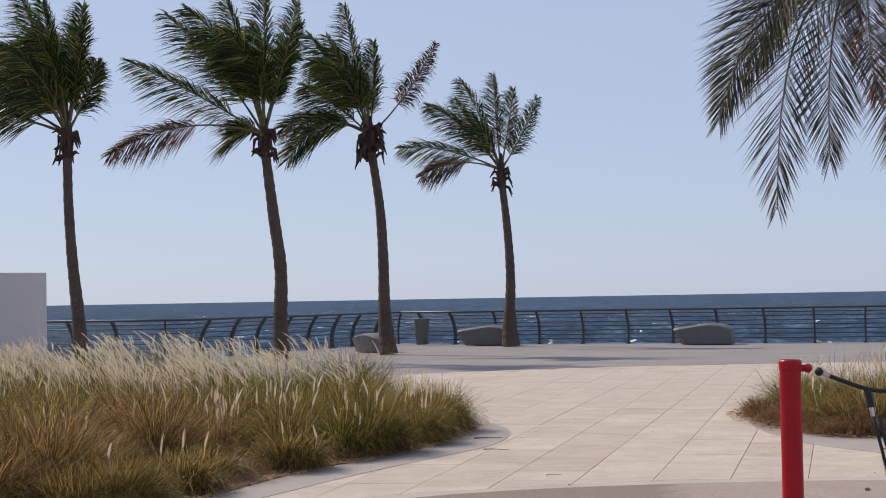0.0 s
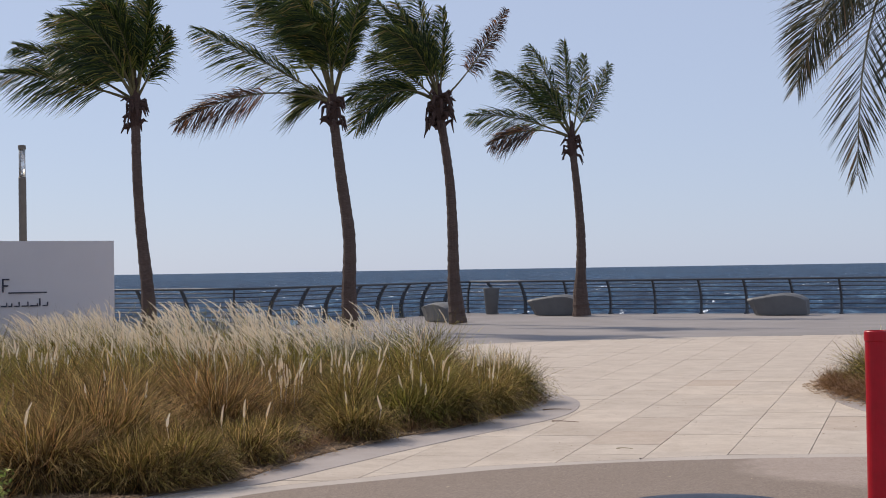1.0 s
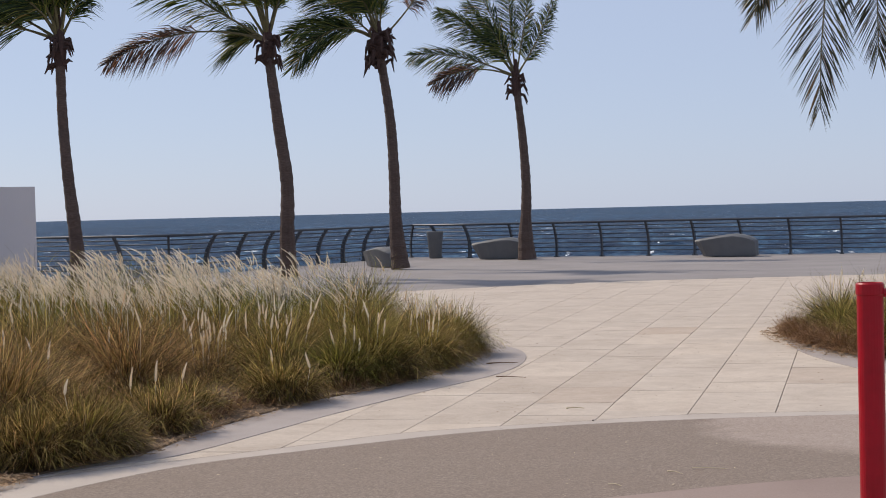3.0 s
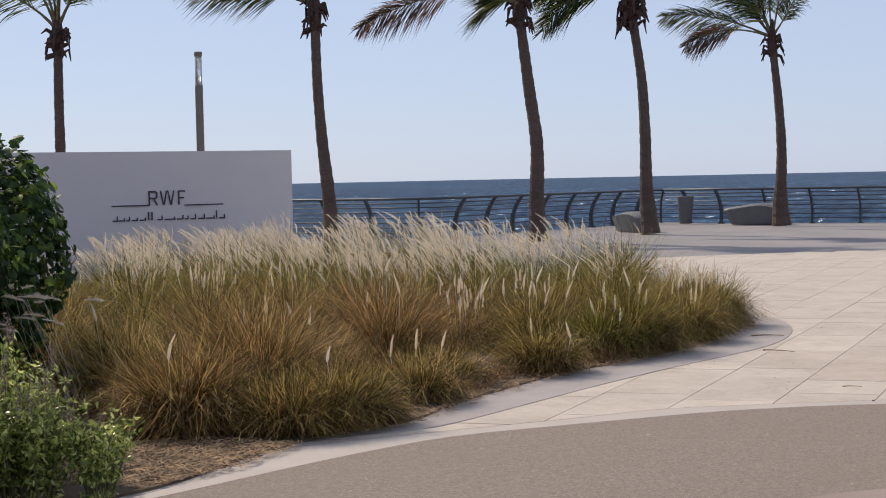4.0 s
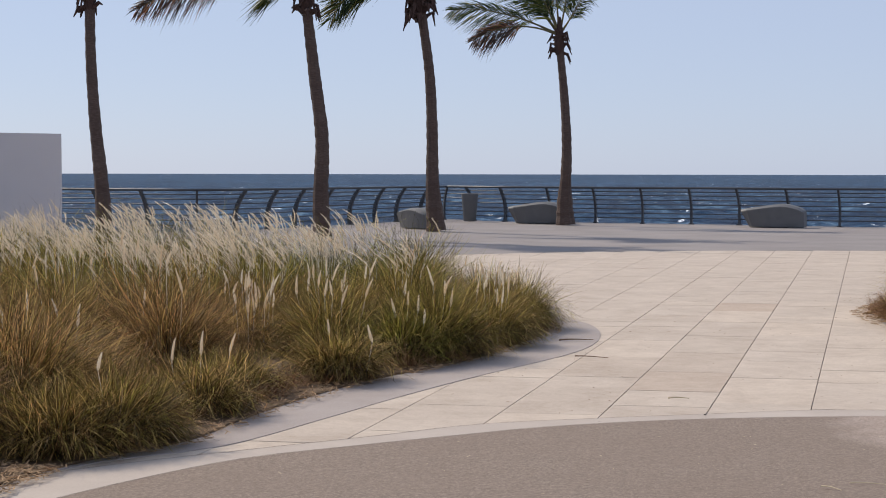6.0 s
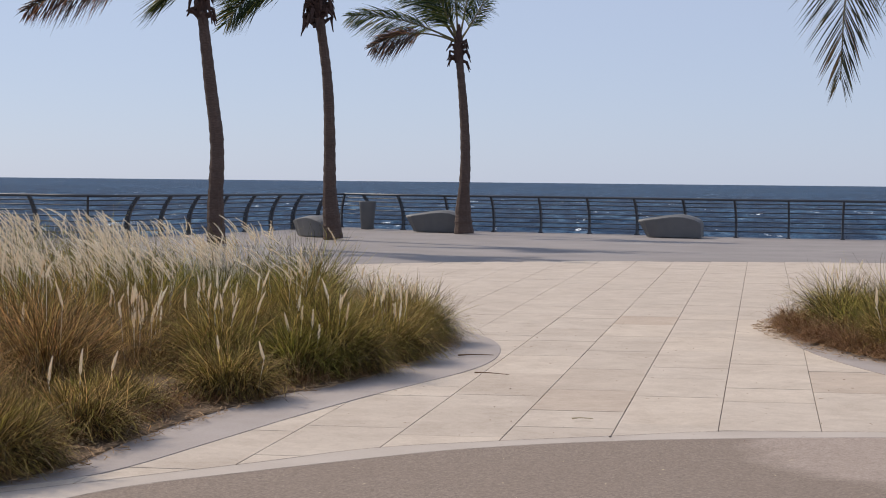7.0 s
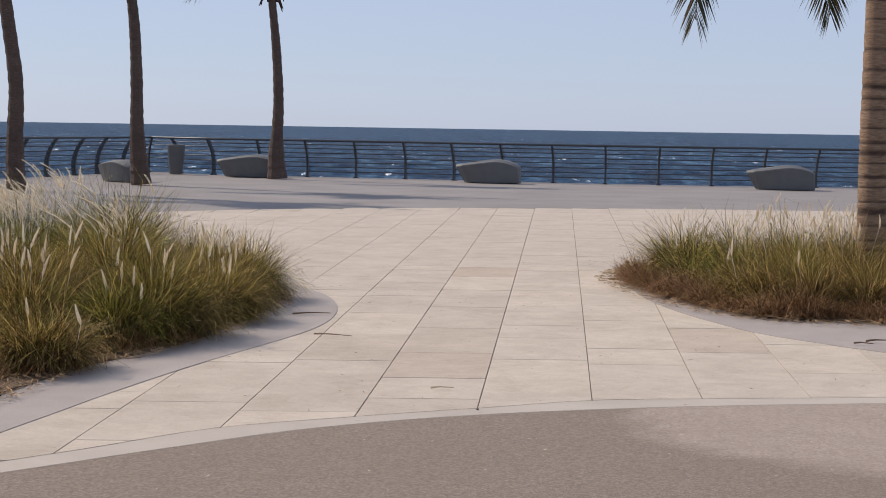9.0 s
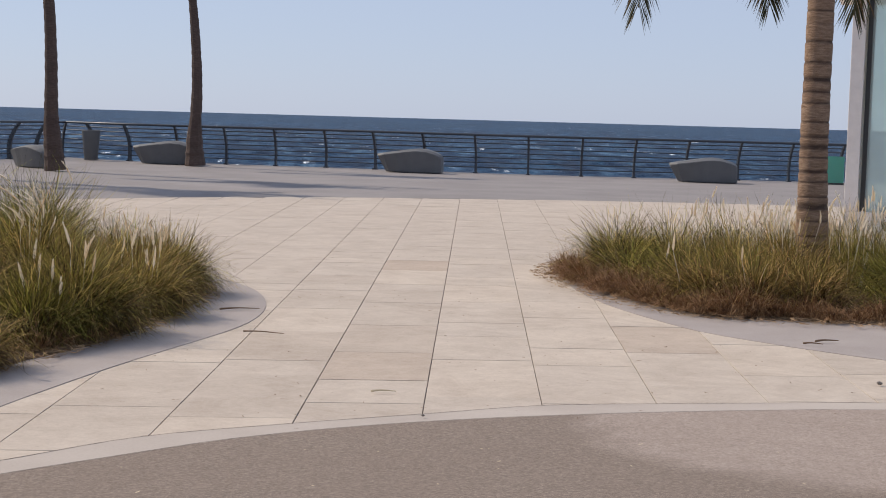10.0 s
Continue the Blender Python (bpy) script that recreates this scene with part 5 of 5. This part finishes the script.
scatter_litter("leaf_litter", band(SOIL_L[5:15], -0.5, 0.16), 3200, 51, 0.05, M_LITTER, "dry brown grass litter along the bed edge", 0.024)
scatter_litter("leaf_litter", band(SOIL_R[3:13], -0.4, 0.16), 2600, 52, 0.05, M_LITTER, "orange-brown dry litter along the bed edge", 0.024)
scatter_litter("leaf_litter", [(-3.9, 7.7), (-3.2, 7.75), (-2.95, 8.4), (-2.9, 9.2), (-3.6, 9.3), (-4.6, 8.6)], 4200, 53, 0.045, M_LITTER, "dry straw litter on the soil by the herbs", 0.024)
scatter_litter("paving_debris", [(-2.2, 10.9), (5.5, 12.5), (3.4, 14.2), (2.3, 16.5), (2.3, 22), (-2.5, 21.5), (-0.6, 17.5), (-0.8, 15.0)], 240, 54, 0.018, M_TWIG, "tiny dry leaf scraps strewn over the paving", 0.0025)
scatter_litter("paving_debris", [(-2.6, 7.0), (0.2, 8.6), (6, 9.8), (6, 11.9), (1.0, 11.7), (-1.5, 10.2)], 70, 55, 0.014, M_STRAW, "tiny pale straw scraps on the brown path", 0.0125)
for x, y, L, a, thick, mat, lab in ((-0.86, 15.95, 0.16, 0.25, 0.008, M_TWIG, "dark dry twig lying on the edging"), (0.15, 12.35, 0.07, 0.06, 0.007, M_STRAW, "pale dry reed lying on the paving"),
                                    (0.62, 8.98, 0.05, -0.7, 0.005, M_STRAW, "pale dry straw lying on the path"), (0.95, 9.4, 0.06, -0.75, 0.005, M_STRAW, "pale dry straw lying on the path"), (1.15, 9.55, 0.1, -0.12, 0.004, M_STRAW, "thin dry straw lying on the path"),
                                    (-0.62, 14.65, 0.15, -0.3, 0.006, M_TWIG, "thin dry twig lying on the paving"), (3.45, 14.7, 0.1, 0.3, 0.009, M_TWIG, "dark dry twig lying on the edging"), (3.3, 14.55, 0.07, -0.2, 0.008, M_TWIG, "dark dry twig lying on the edging"),
                                    (2.15, 19.2, 0.16, 0.1, 0.012, M_TWIG, "dry brown frond scrap beside the bed")):
    tw = catmull([(-L, 0, thick), (-L * 0.2, 0.012, thick * 1.6), (L, 0, thick)], 0.04)
    v, f = sweep(tw, np.linspace(thick, thick * 0.4, len(tw)), 5)
    ob = tagged(mesh_ob("twig", v, f, mat), lab, "twig", "twigs on the ground")
    ob.matrix_basis = pose(x, y, 0.013, 0, 0, math.degrees(a))
for x, y, s in ((2.72, 11.37, 0.022), (0.33, 11.66, 0.010), (3.2, 12.9, 0.018)):
    bm = bmesh.new()
    bmesh.ops.create_icosphere(bm, subdivisions=2, radius=s)
    for q in bm.verts:
        q.co *= 1 + 0.3 * noise.noise(q.co * 60)
        q.co.z *= 0.6
    st = tagged(part("pebble", bm, M_LAMP, None), "small dark pebble lying on the path", "pebble", "pebbles on the path")
    st.location = (x, y, 0.018)

# ---------------------------------------------------------------- paving stones, laid last
def strip_line(k, y):
    """x of the k-th long joint at y; the strips fan out slightly."""
    return 0.355 + 0.65 * k + (y - 12.0) * math.tan(radians(5.2 + 0.2 * k))


def far_limit(x):
    return float(np.interp(x, far_edge[:, 0], far_edge[:, 1]))


def build_tiles():
    rng = random.Random(71)
    near, rest = [], []
    for k in range(-16, 13):
        y = 8.4 + rng.uniform(0, 0.8)
        end = far_limit(strip_line(k + 0.5, 32)) - 0.03
        while y < end - 0.15:
            L = rng.choice((0.55, 0.75, 0.9, 1.1, 1.35, 1.35))
            y1 = min(y + L, end)
            g, gc = 0.0024, rng.choice((0.0015, 0.003, 0.0055))
            q = [(strip_line(k, y) + g, y + gc), (strip_line(k + 1, y) - g, y + gc), (strip_line(k + 1, y1) - g, far_limit(strip_line(k + 1, 32)) - 0.03 if y1 == end else y1 - gc), (strip_line(k, y1) + g, far_limit(strip_line(k, 32)) - 0.03 if y1 == end else y1 - gc)]
            cx, cy = sum(p[0] for p in q) / 4, sum(p[1] for p in q) / 4
            if not (inside(hide_l, cx, cy) or inside(hide_r, cx, cy) or inside(hide_a, cx, cy)):
                (near if cy < 21.5 and -3.2 < cx < 5 else rest).append((q, rng.uniform(-0.0008, 0.0012)))
            y = y1
    return near, rest


hide_l = outline([(x - 1.7, y) for x, y in BED_L], [(-22, 29), (-22, 6.6)])
hide_r = outline([(x + 1.7, y) for x, y in BED_R], [])
hide_a = outline([(x, y - 1.8) for x, y in BORDER_EDGE], [(18, -5), (-5.5, -5)])
near_tiles, far_tiles = build_tiles()


def tile_geometry(q, dz):
    c = 0.0016
    cx, cy = sum(p[0] for p in q) / 4, sum(p[1] for p in q) / 4
    inner = [(x + math.copysign(c, cx - x), y + math.copysign(c, cy - y), dz) for x, y in q]
    outer = [(x, y, dz - 0.004) for x, y in q]
    low = [(x, y, -0.02) for x, y in q]
    v = inner + outer + low
    f = [(0, 1, 2, 3)] + [(4 + k, 4 + (k + 1) % 4, (k + 1) % 4, k) for k in range(4)] + [(8 + k, 8 + (k + 1) % 4, 4 + (k + 1) % 4, 4 + k) for k in range(4)]
    return v, f


near_tiles.sort(key=lambda t: t[0][0][1])
far_tiles += near_tiles[300:]
for q, dz in near_tiles[:300]:
    v, f = tile_geometry(q, dz)
    mesh_ob("paving_stone", v, f, M_TILE, joint_bed)
V, F = [], []
for q, dz in far_tiles:
    v, f = tile_geometry(q, dz)
    n = len(V)
    V += v
    F += [tuple(i + n for i in q2) for q2 in f]
far_paving = mesh_ob("paving_stones", V, F, M_TILE, joint_bed)
far_paving["kind"] = "stuff"
